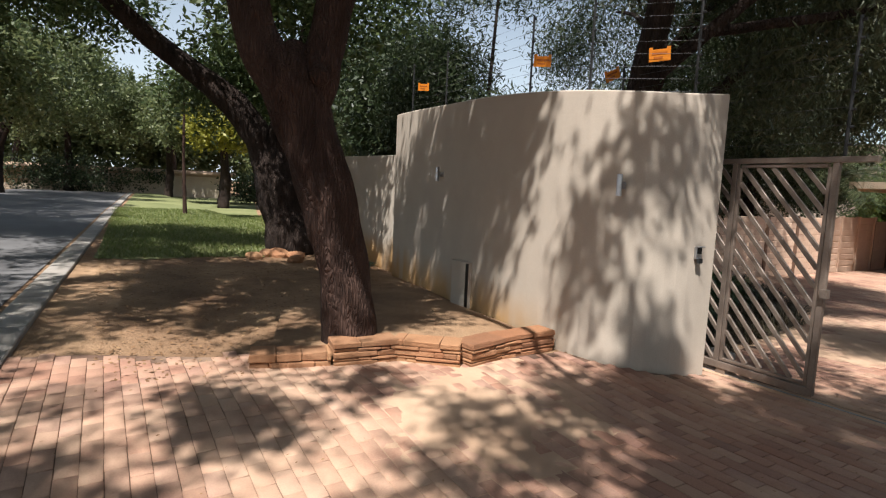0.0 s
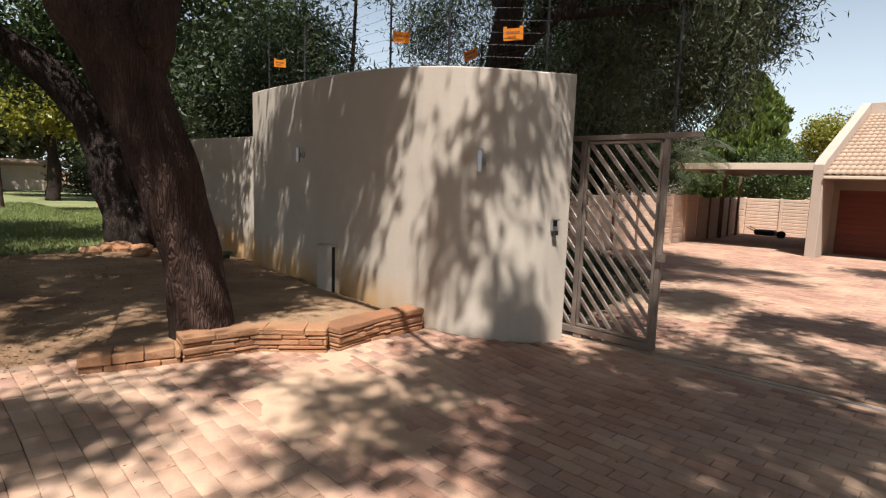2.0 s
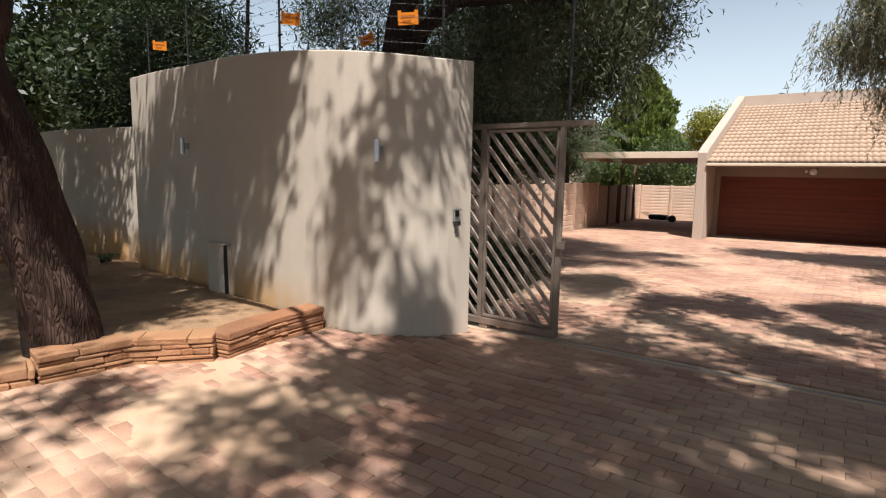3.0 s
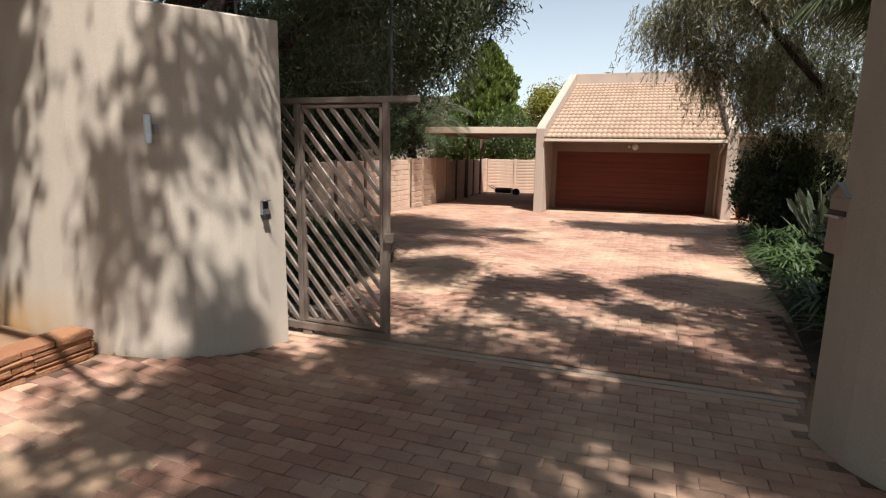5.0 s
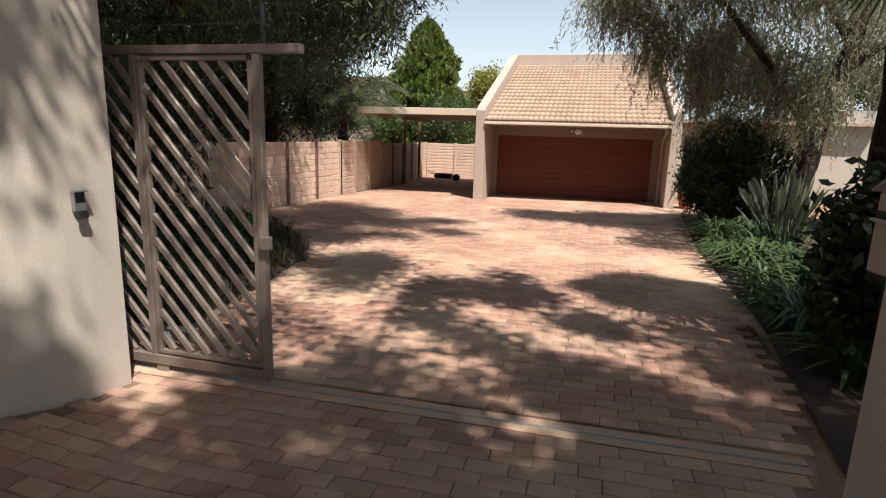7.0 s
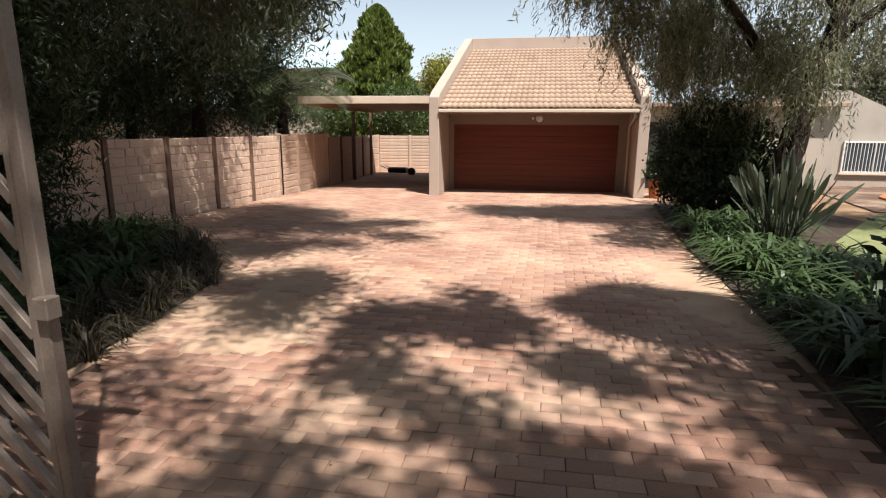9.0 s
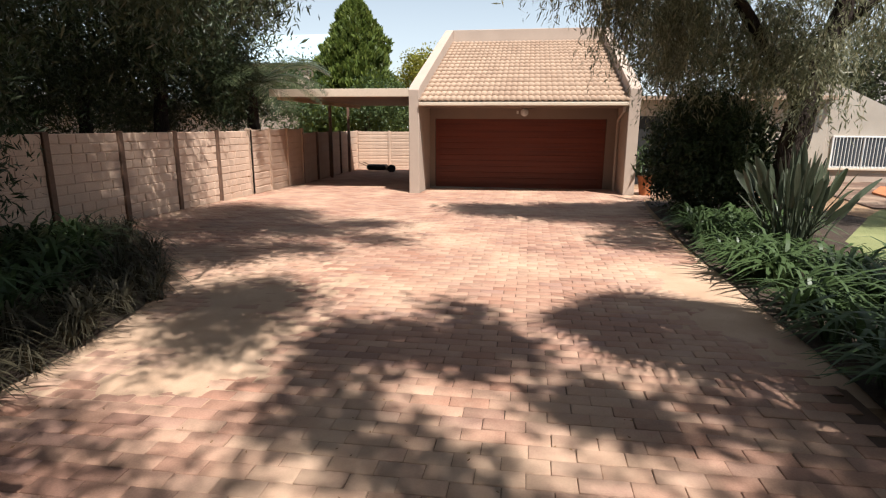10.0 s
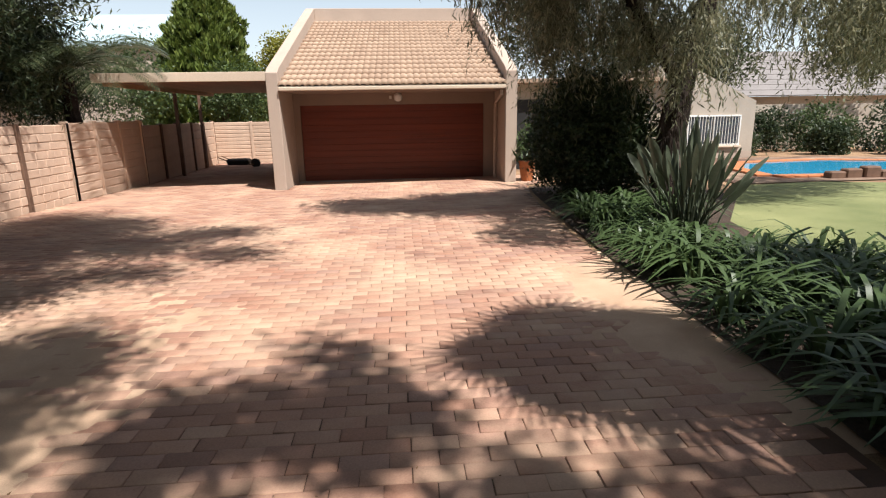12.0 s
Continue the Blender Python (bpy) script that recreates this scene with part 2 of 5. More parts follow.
M_LEAF_CYPRESS = leafy("conifer_spray", (0.05, 0.08, 0.015), (0.12, 0.165, 0.03), (0.21, 0.25, 0.055))
M_STRAP = leafy("strap_leaf", (0.03, 0.055, 0.02), (0.06, 0.10, 0.035), (0.14, 0.175, 0.07), rough=0.45)
M_STRAP_DRY = leafy("dry_strap_leaf", (0.03, 0.027, 0.014), (0.06, 0.052, 0.03), (0.13, 0.105, 0.06), rough=0.6)
M_PADDLE = leafy("paddle_leaf", (0.05, 0.068, 0.045), (0.09, 0.108, 0.07), (0.17, 0.185, 0.13), rough=0.35, tr=0.2)
M_PALM = leafy("palm_leaf", (0.03, 0.045, 0.02), (0.06, 0.08, 0.035), (0.14, 0.15, 0.07), rough=0.4)
M_BLADE = leafy("grass_blade", (0.08, 0.12, 0.03), (0.15, 0.19, 0.05), (0.26, 0.26, 0.10))
M_LITTER = leafy("fallen_leaf", (0.12, 0.06, 0.025), (0.24, 0.13, 0.06), (0.38, 0.25, 0.13), rough=0.8, tr=0.1)

M_WATER = bpy.data.materials.new("pool_water")
M_WATER.use_nodes = True
wb = M_WATER.node_tree.nodes["Principled BSDF"]
wb.inputs["Base Color"].default_value, wb.inputs["Roughness"].default_value = (0.03, 0.30, 0.50, 1), 0.06
wv = M_WATER.node_tree.nodes.new("ShaderNodeTexNoise")
wv.inputs["Scale"].default_value = 5
wbp = M_WATER.node_tree.nodes.new("ShaderNodeBump")
wbp.inputs["Strength"].default_value, wbp.inputs["Distance"].default_value = 0.2, 0.02
M_WATER.node_tree.links.new(wv.outputs[0], wbp.inputs["Height"])
M_WATER.node_tree.links.new(wbp.outputs[0], wb.inputs["Normal"])
M_GLASS = bpy.data.materials.new("window_glass")
M_GLASS.use_nodes = True
gb = M_GLASS.node_tree.nodes["Principled BSDF"]
gb.inputs["Base Color"].default_value, gb.inputs["Roughness"].default_value = (0.05, 0.06, 0.07, 1), 0.05


# ---- helpers ----
def smooth(v):
    v = max(0.0, min(1.0, v))
    return v * v * (3 - 2 * v)


def gz(x, y):
    """Height of the ground."""
    z = -0.132 + 0.0109 * max(-7.0, min(9.0, x)) - 0.01455 * max(-21.0, min(10.0, y))
    return z + (0.13 + 0.08 * smooth((-1 - x) / 5)) * smooth((0.9 - x) / 1.8) * smooth((-15.0 - y) / 1.0)


def interp(v, table):
    for (a, fa), (b, fb) in zip(table, table[1:]):
        if v <= b:
            return fa + (fb - fa) * max(0.0, (v - a)) / (b - a)
    return table[-1][1]


def part(name, bm, mat, parent=None, label="", shade=False):
    me = bpy.data.meshes.new(name)
    bm.normal_update()
    bm.to_mesh(me)
    bm.free()
    me.materials.append(mat)
    if shade:
        me.shade_smooth()
    ob = new(name, me)
    ob.parent = parent
    return tagged(ob, label)


def thing(name, label, category, at=(0, 0, 0), group=""):
    ob = new(name)
    ob.location = at
    ob.empty_display_size = 0.1
    return tagged(ob, label, category, group)


def structure(ob, label):
    return tagged(ob, label, "", "", "structure")


def box(bm, x0, y0, z0, x1, y1, z1, bevel=0.0, m=None):
    r = bmesh.ops.create_cube(bm, size=1)
    vs = r["verts"]
    for v in vs:
        v.co = Vector((x0 + (v.co.x + 0.5) * (x1 - x0), y0 + (v.co.y + 0.5) * (y1 - y0), z0 + (v.co.z + 0.5) * (z1 - z0)))
    if bevel:
        es = list({e for v in vs for e in v.link_edges})
        r = bmesh.ops.bevel(bm, geom=es, offset=bevel, segments=1, affect="EDGES")
        vs = list({v for f in r["faces"] for v in f.verts} | {v for v in vs if v.is_valid})
    if m is not None:
        for v in vs:
            v.co = m @ v.co
    return bm


def boxes(*many):
    bm = bmesh.new()
    for b in many:
        box(bm, *b)
    return bm


def tube(bm, pts, radii, seg=10, wobble=0.0, cap=True):
    rings = []
    pts = [Vector(p) for p in pts]
    for i, (p, r) in enumerate(zip(pts, radii)):
        d = (pts[min(i + 1, len(pts) - 1)] - pts[max(i - 1, 0)]).normalized()
        a = d.cross(Vector((0.31, 0.95, 0.05))).normalized()
        b = d.cross(a)
        ring = []
        for k in range(seg):
            w = 2 * math.pi * k / seg
            s = 1 + wobble * (noise.noise(Vector((math.cos(w) * 1.5 + p.x * 3, math.sin(w) * 1.5, p.z * 1.6))) + 0.3 * noise.noise(Vector((math.cos(w) * 5, math.sin(w) * 5, p.z * 4))))
            ring.append(bm.verts.new(p + (a * math.cos(w) + b * math.sin(w)) * r * s))
        rings.append(ring)
    for r0, r1 in zip(rings, rings[1:]):
        for k in range(seg):
            bm.faces.new((r0[k], r0[(k + 1) % seg], r1[(k + 1) % seg], r1[k]))
    if cap:
        bm.faces.new(rings[0][::-1]), bm.faces.new(rings[-1])
    return bm


def curve_pts(pts, n):
    """A smooth line of points with radii through control points (x, y, z, r)."""
    out = []
    q = [pts[0], *pts, pts[-1]]
    for i in range(1, len(q) - 2):
        p0, p1, p2, p3 = (np.array(v, float) for v in q[i - 1 : i + 3])
        for k in range(n):
            t = k / n
            out.append(0.5 * (2 * p1 + (p2 - p0) * t + (2 * p0 - 5 * p1 + 4 * p2 - p3) * t * t + (3 * p1 - p0 - 3 * p2 + p3) * t ** 3))
    out.append(np.array(pts[-1], float))
    return [tuple(o[:3]) for o in out], [max(0.004, float(o[3])) for o in out]


def limb(bm, pts, n=8, seg=18, wobble=0.3):
    p, r = curve_pts(pts, n)
    return tube(bm, p, r, seg, wobble)


def mesh_from(name, verts, faces, mat, parent=None, label="", shade=False):
    me = bpy.data.meshes.new(name)
    v = np.asarray(verts, np.float32)
    f = np.asarray(faces, np.int32)
    k = f.shape[1]
    me.vertices.add(len(v)), me.loops.add(f.size), me.polygons.add(len(f))
    me.vertices.foreach_set("co", v.ravel())
    me.loops.foreach_set("vertex_index", f.ravel())
    me.polygons.foreach_set("loop_start", np.arange(len(f), dtype=np.int32) * k)
    me.update(calc_edges=True)
    me.materials.append(mat)
    if shade:
        me.shade_smooth()
    ob = new(name, me)
    ob.parent = parent
    return tagged(ob, label)


def leaves(rng, clumps, length, width, droop=0.0, spread=0.22, per=26):
    """Rhombic leaves in tufts scattered through ellipsoids (x, y, z, rx, ry, rz, count)."""
    cs = []
    for x, y, z, rx, ry, rz, n in clumps:
        k = max(3, int(n / per))
        d = rng.normal(size=(k, 3))
        d /= np.linalg.norm(d, axis=1)[:, None]
        d *= (rng.random(k) ** 0.45)[:, None]
        sub = d * (rx, ry, rz) + (x, y, z)
        pick = rng.integers(0, k, n)
        off = rng.normal(size=(n, 3)) * spread
        off[:, 2] = off[:, 2] * (1 + 1.6 * droop) - droop * spread * 1.2
        cs.append(sub[pick] + off)
    c = np.concatenate(cs)
    n = len(c)
    a = rng.normal(size=(n, 3))
    a[:, 2] = a[:, 2] * (1 - droop) - 2.6 * droop
    a /= np.linalg.norm(a, axis=1)[:, None]
    b = np.cross(a, rng.normal(size=(n, 3)))
    b /= np.linalg.norm(b, axis=1)[:, None] + 1e-9
    s = (0.6 + 0.8 * rng.random(n))[:, None]
    a, b = a * s * length / 2, b * s * width / 2
    v = np.stack([c - a, c + b, c + a, c - b], 1).reshape(-1, 3)
    return v, np.arange(4 * n).reshape(-1, 4)


def strands(rng, clumps, length, width):
    """Hanging strands set with narrow leaves."""
    cs, ds = [], []
    for x, y, z, rx, ry, rz, n in clumps:
        for i in range(max(4, int(n / 22))):
            d = rng.normal(size=3)
            d *= rng.random() ** 0.4 / np.linalg.norm(d)
            p = np.array([x, y, z]) + d * (rx, ry, rz)
            sway = rng.normal(0, 0.3, 3)
            sway[2] = -1
            k = int(rng.integers(12, 30))
            t = np.arange(k)[:, None] * 0.036
            cs.append(p + sway * t * (0.6 + 0.6 * t) + rng.normal(0, 0.018, (k, 3)))
            a = rng.normal(size=(k, 3)) * 0.55 + sway
            ds.append(a / np.linalg.norm(a, axis=1)[:, None])
    c, a = np.concatenate(cs), np.concatenate(ds)
    n = len(c)
    b = np.cross(a, rng.normal(size=(n, 3)))
    b /= np.linalg.norm(b, axis=1)[:, None] + 1e-9
    s = (0.6 + 0.8 * rng.random(n))[:, None]
    a, b = a * s * length / 2, b * s * width / 2
    return np.stack([c - a, c + b, c + a, c - b], 1).reshape(-1, 3), np.arange(4 * n).reshape(-1, 4)


def over(spots, z):
    """Crown clumps at height z whose shade falls on the spots (x, y, height, rx, ry, density)."""
    out = []
    for x, y, at, rx, ry, dense in spots:
        up = z - at
        out.append((x + SUN.x / SUN.z * up, y + SUN.y / SUN.z * up, z, rx, ry, 0.35, int(dense * 950 * math.pi * (rx + 0.2) * (ry + 0.2))))
    return out


def tree(name, label, at, trunk_limbs, clumps, mat, bark, length=0.12, width=0.05, droop=0.0, spread=0.25, seed=1, group="", per=55, more=1.0, hang=False):
    rng = np.random.default_rng(seed)
    t = thing(name, label, "tree", at, group)
    if trunk_limbs:
        bm = bmesh.new()
        for pts in trunk_limbs:
            limb(bm, [(p[0] - at[0], p[1] - at[1], p[2] - at[2], p[3]) for p in pts])
        part("trunk", bm, bark, t, shade=True)
    v, f = leaves(rng, [(*c[:6], int(c[6] * more)) for c in clumps], length, width, droop, spread, per)
    if hang:
        v, f = strands(rng, [(*c[:6], int(c[6] * more)) for c in clumps], length, width)
    mesh_from("crown", v - np.array(at), f, mat, t)
    return t


def sheet(name, poly, dz, mat, label, step=0.5, kind="structure"):
    """A sheet on the ground inside a polygon, cut to a grid that follows the ground."""
    bm = bmesh.new()
    bm.faces.new([bm.verts.new((x, y, 0)) for x, y in poly])
    for axis in (0, 1):
        lo, hi = min(p[axis] for p in poly), max(p[axis] for p in poly)
        k = max(1, int((hi - lo) / step))
        for i in range(1, k):
            no = (1, 0, 0) if axis == 0 else (0, 1, 0)
            co = [0, 0, 0]
            co[axis] = lo + (hi - lo) * i / k
            bmesh.ops.bisect_plane(bm, geom=bm.verts[:] + bm.edges[:] + bm.faces[:], plane_co=co, plane_no=no)
    for v in bm.verts:
        v.co.z = gz(v.co.x, v.co.y) + dz
    for f in bm.faces:
        if f.normal.z < 0:
            f.normal_flip()
    ob = part(name, bm, mat)
    return tagged(ob, label, "", "", kind)

# ---- ground ----
def axis_steps(lo, hi):
    fine = list(np.arange(lo, hi + 0.01, 0.3))
    return [-500, -250, -120, -70, -45, -32] + [v for v in (-26,) if v < lo] + fine + [v for v in (22, 30, 45, 70, 120, 250, 500) if v > hi]


gx, gy = axis_steps(-15, 14), axis_steps(-24, 12)
gv = [(x, y, gz(x, y)) for y in gy for x in gx]
gf = [(j * len(gx) + i, j * len(gx) + i + 1, (j + 1) * len(gx) + i + 1, (j + 1) * len(gx) + i) for j in range(len(gy) - 1) for i in range(len(gx) - 1)]
ground = structure(mesh_from("ground", gv, gf, M_DIRT, shade=True), "dry brown earth with scattered leaf litter")

KERB = [(-200, -13.0), (-62, -17.4), (-23.5, -19.85), (-13.8, -20.35), (-8.5, -20.65), (-4.7, -20.85), (-1.9, -21.0), (3, -21.3), (60, -24)]
road = sheet("road", [(-200, -20), (-62, -25.5), (-23.5, -27.5), (20, -29), (60, -31), (60, -24.3), (3, -21.6), (-1.9, -21.3), (-8.5, -20.95), (-23.5, -20.15), (-62, -17.7), (-200, -13.3)], 0.015, M_ASPHALT, "sun-dappled grey asphalt street", 1.5)
verge = sheet("grass_verge", [(-60, -17.2), (-23.5, -19.6), (-13.8, -20.1), (-8.4, -20.35), (-8.1, -19.6), (-8.5, -18.4), (-8.2, -17.4), (-12, -16.3), (-30, -12.5), (-60, -6)], 0.02, M_GRASS, "patchy mown grass verge beside the street", 0.5)
lawn = sheet("lawn", [(6.6, -13), (6.4, -9.5), (6.9, -7.5), (8.4, -5.2), (9.6, -3.6), (11.5, -3.3), (16, -5), (20, -8), (20, -13)], 0.02, M_GRASS, "sunlit mown garden lawn beside the pool", 0.6)

kerb_ob = structure(new("kerb"), "low pale concrete kerb along the street")
for (xa, ya), (xb, yb) in zip(KERB, KERB[1:]):
    n = max(1, int(math.hypot(xb - xa, yb - ya) / 1.0)) if -15 < xb < 8 else 1
    for i in range(n):
        p = Vector((xa + (xb - xa) * i / n, ya + (yb - ya) * i / n, 0))
        q = Vector((xa + (xb - xa) * (i + 1) / n, ya + (yb - ya) * (i + 1) / n, 0))
        p.z, q.z = gz(p.x, p.y), gz(q.x, q.y)
        bm = bmesh.new()
        h = 0.03 if p.x > -2.2 else 0.05
        box(bm, 0.004, -0.22, -0.1, (q - p).length - 0.004, 0.1, h, 0.012)
        ob = part("kerb_block", bm, M_CONCRETE, kerb_ob)
        ob.matrix_basis = Matrix.LocRotScale(p, (q - p).to_track_quat("X", "Z"), None)


def blades(name, label, n, region, h, seed, parent=None, clip=None):
    rng = np.random.default_rng(seed)
    x0, y0, x1, y1 = region
    xs, ys = rng.uniform(x0, x1, n), rng.uniform(y0, y1, n)
    keep = [i for i in range(n) if clip is None or clip(xs[i], ys[i])]
    xs, ys = xs[keep], ys[keep]
    z = np.array([gz(a, b) for a, b in zip(xs, ys)]) + 0.012
    w = rng.uniform(0, 6.28, len(xs))
    hh = h * rng.uniform(0.5, 1.3, len(xs))
    lx, ly = rng.normal(0, 0.5, (2, len(xs))) * hh
    c = np.stack([xs, ys, z], 1)
    d = np.stack([np.cos(w), np.sin(w), 0 * w], 1) * 0.012
    v = np.stack([c - d, c + d, c + np.stack([lx, ly, hh], 1)], 1).reshape(-1, 3)
    ob = mesh_from(name, v, np.arange(len(v)).reshape(-1, 3), M_BLADE, parent)
    return tagged(ob, label, "grass", "", "stuff")


blades("grass", "short uneven verge grass", 60000, (-26, -20.3, -8.3, -13.0), 0.07, 5, clip=lambda x, y: -20.3 + (x + 8) * -0.03 < y < -17.2 - (x + 8.2) * 0.25)


def litter(n, region, seed, label, size=0.05):
    rng = np.random.default_rng(seed)
    x0, y0, x1, y1 = region
    xs, ys = rng.uniform(x0, x1, n), rng.uniform(y0, y1, n)
    c = np.stack([xs, ys, [gz(a, b) + 0.022 for a, b in zip(xs, ys)]], 1)
    w = rng.uniform(0, 6.28, n)
    s = size * rng.uniform(0.4, 1.0, n)
    a = np.stack([np.cos(w) * s, np.sin(w) * s, rng.uniform(-0.2, 0.4, n) * s], 1) / 2
    b = np.stack([-np.sin(w) * s, np.cos(w) * s, rng.uniform(-0.2, 0.4, n) * s], 1) / 4
    v = np.stack([c - a, c + b, c + a, c - b], 1).reshape(-1, 3)
    ob = mesh_from("leaf_litter", v, np.arange(4 * n).reshape(-1, 4), M_LITTER)
    return tagged(ob, label, "leaves", "", "stuff")


litter(4500, (-8.4, -20.3, -1.2, -16.2), 7, "dry brown leaves on bare earth", 0.06)
litter(500, (-0.8, -20.6, 4.0, -12), 8, "few dry leaf scraps on the paving", 0.03)

# ---- curved entrance walls ----
WALL_L = [(0.05, -15.1, 2.86), (-0.03, -15.55, 2.82), (-0.3, -15.98, 2.82), (-0.85, -16.18, 2.87), (-1.6, -16.22, 2.93), (-2.6, -16.11, 3.0), (-3.8, -15.9, 3.06), (-5.0, -15.68, 3.13), (-6.3, -15.42, 3.19)]
WALL_R = [(4.04, -15.36, 2.9), (4.13, -15.68, 2.9), (4.42, -16.0, 2.9), (5.0, -16.18, 2.95), (5.8, -16.22, 3.0), (6.8, -16.11, 3.0), (8.0, -15.9, 3.06), (9.2, -15.68, 3.1), (10.5, -15.42, 3.15), (20, -14.5, 3.15)]
WALL_B = [(-6.3, -15.0, 2.5), (-7.4, -14.95, 2.5), (-9, -14.95, 2.52), (-11, -15.0, 2.53), (-13, -14.6, 2.5), (-15, -13.6, 2.5), (-19, -11, 2.5), (-30, -5, 2.5)]


def curved_wall(name, line, side, label, thick=0.24):
    pts, tops = curve_pts([(x, y, z, 1.0) for x, y, z in line], 4)
    rows = []
    for i, p in enumerate(pts):
        a, b = Vector(pts[max(i - 1, 0)]), Vector(pts[min(i + 1, len(pts) - 1)])
        d = (b - a)
        d.z = 0
        d.normalize()
        nrm = Vector((-d.y, d.x, 0)) * side * thick
        zb = gz(p[0], p[1]) - 0.3
        rows.append([(p[0], p[1], zb), (p[0], p[1], p[2] - 0.012), (p[0] + nrm.x * 0.05, p[1] + nrm.y * 0.05, p[2]), (p[0] + nrm.x * 0.95, p[1] + nrm.y * 0.95, p[2]), (p[0] + nrm.x, p[1] + nrm.y, p[2] - 0.012), (p[0] + nrm.x, p[1] + nrm.y, zb)])
    bm = bmesh.new()
    vr = [[bm.verts.new(c) for c in r] for r in rows]
    for r0, r1 in zip(vr, vr[1:]):
        for k in range(5):
            bm.faces.new((r0[k], r1[k], r1[k + 1], r0[k + 1]))
    bm.faces.new(vr[0]), bm.faces.new(vr[-1][::-1])
    bmesh.ops.recalc_face_normals(bm, faces=bm.faces)
    return structure(part(name, bm, M_PLASTER), label)


wall_entrance_1 = curved_wall("wall_entrance_1", WALL_L, -1, "tall curved taupe plastered entrance wall with dappled shade")
wall_entrance_2 = curved_wall("wall_entrance_2", WALL_R, 1, "shaded curved taupe plastered entrance wall")
wall_boundary = curved_wall("wall_boundary_1", WALL_B, -1, "lower taupe plastered boundary wall")


def wall_lamp(at, out):
    """A half-round up-and-down light on a wall; out: the wall's outward direction."""
    lamp = thing("wall_lamp", "brushed steel cylinder wall light on the plastered wall", "wall light", at, "entrance wall lights")
    rot = Matrix.LocRotScale(Vector(at), Vector((out[0], out[1], 0)).to_track_quat("X", "Z"), None)
    lamp.matrix_basis = rot
    bm = bmesh.new()
    tube(bm, [(0.085, 0, -0.1), (0.085, 0, 0.1)], [0.026, 0.026], 16)
    part("body", bm, M_METAL, lamp, shade=False)
    part("bracket", boxes((-0.02, -0.03, -0.035, 0.05, 0.03, 0.035, 0.004)), M_GREYBOX, lamp)
    bm = bmesh.new()
    tube(bm, [(0.085, 0, 0.09), (0.085, 0, 0.103)], [0.02, 0.02], 14)
    part("lens", bm, M_BLACK, lamp)


wall_lamp((-0.36, -16.02, 1.95), (0.38, -0.92))
wall_lamp((-3.78, -15.905, 2.05), (-0.18, -0.98))

inter = thing("intercom", "small steel gate intercom with hooded black face on the wall", "intercom")
inter.matrix_basis = Matrix.LocRotScale(Vector((0.03, -15.34, 1.34)), Vector((0.97, -0.22, 0)).to_track_quat("X", "Z"), (0.75, 0.75, 0.75))
part("housing", boxes((-0.02, -0.045, -0.08, 0.03, 0.045, 0.08, 0.006)), M_METAL, inter)
part("face", boxes((0.03, -0.035, -0.01, 0.036, 0.035, 0.07, 0.002)), M_BLACK, inter)
part("hood", boxes((0.02, -0.05, 0.075, 0.075, 0.05, 0.09, 0.004)), M_METAL, inter)
part("speaker_plate", boxes((0.03, -0.04, -0.13, 0.06, 0.04, -0.07, 0.004)), M_BLACK, inter)

meter = thing("meter_box", "taupe painted steel meter box standing against the wall", "meter box", (-2.8, -16.13, gz(-2.8, -16.13)))
part("body", boxes((-0.17, -0.07, -0.05, 0.17, 0.08, 0.66, 0.008)), M_PLASTER, meter)
part("lid", boxes((-0.18, -0.08, 0.66, 0.18, 0.08, 0.672, 0.003)), M_PLASTER, meter)
part("side_strip", boxes((0.17, -0.075, -0.05, 0.182, -0.03, 0.66, 0.003)), M_BLACK, meter)


def fence_mast(x, y, z0, z1, parent, group=""):
    bm = bmesh.new()
    tube(bm, [(x, y, z0), (x, y, z1)], [0.014, 0.013], 8)
    ob = part("mast", bm, M_BLACK, parent)
    for k in range(8):
        z = z0 + 0.1 + (z1 - z0 - 0.14) * k / 7
        bm = bmesh.new()
        tube(bm, [(x + 0.013, y, z), (x + 0.04, y, z)], [0.014, 0.011], 6)
        part("insulator", bm, M_BLACK, ob)


def warning_sign(parent, x, y, z, turn, tilt, top=False):
    bm = bmesh.new()
    box(bm, -0.1, -0.003, -0.065, 0.1, 0.003, 0.05)
    box(bm, -0.1, -0.003, 0.05, -0.065, 0.003, 0.07)
    box(bm, 0.065, -0.003, 0.05, 0.1, 0.003, 0.07)
    s = part("warning_sign", bm, M_ORANGE, parent, "orange plastic electric-fence warning sign")
    if top:
        tagged(s, "", "sign", "fence warning signs")
    s.matrix_basis = pose(x, y, z, 6, tilt, turn)
    part("print", boxes((-0.07, -0.006, 0.0, 0.07, -0.004, 0.022), (-0.055, -0.006, -0.04, 0.03, -0.004, -0.022)), M_PRINT, s)


efence = thing("electric_fence", "electric fence masts and thin wires above the wall", "electric fence", (-2.4, -15.6, 3.0))
MASTS = [(-0.15, -15.35, 2.72), (-1.03, -15.85, 2.78), (-1.98, -15.85, 2.85), (-4.6, -15.4, 3.0), (-6.2, -15.15, 3.1)]
for x, y, z in MASTS:
    fence_mast(x + 2.4, y + 15.6, z - 3.0, z - 3.0 + 1.05, efence)
for k in range(8):
    bm = bmesh.new()
    tube(bm, [(x + 2.4, y + 15.6, z - 3.0 + 0.15 + 0.12 * k) for x, y, z in MASTS], [0.0016] * len(MASTS), 4)
    part("wire", bm, M_WIRE, efence)
warning_sign(efence, 0.62, -0.26, 0.35, 35, 4)
warning_sign(efence, 1.93, 0.1, 0.25, 30, -2)
warning_sign(efence, -3.0, 0.22, 0.59, 40, 3)

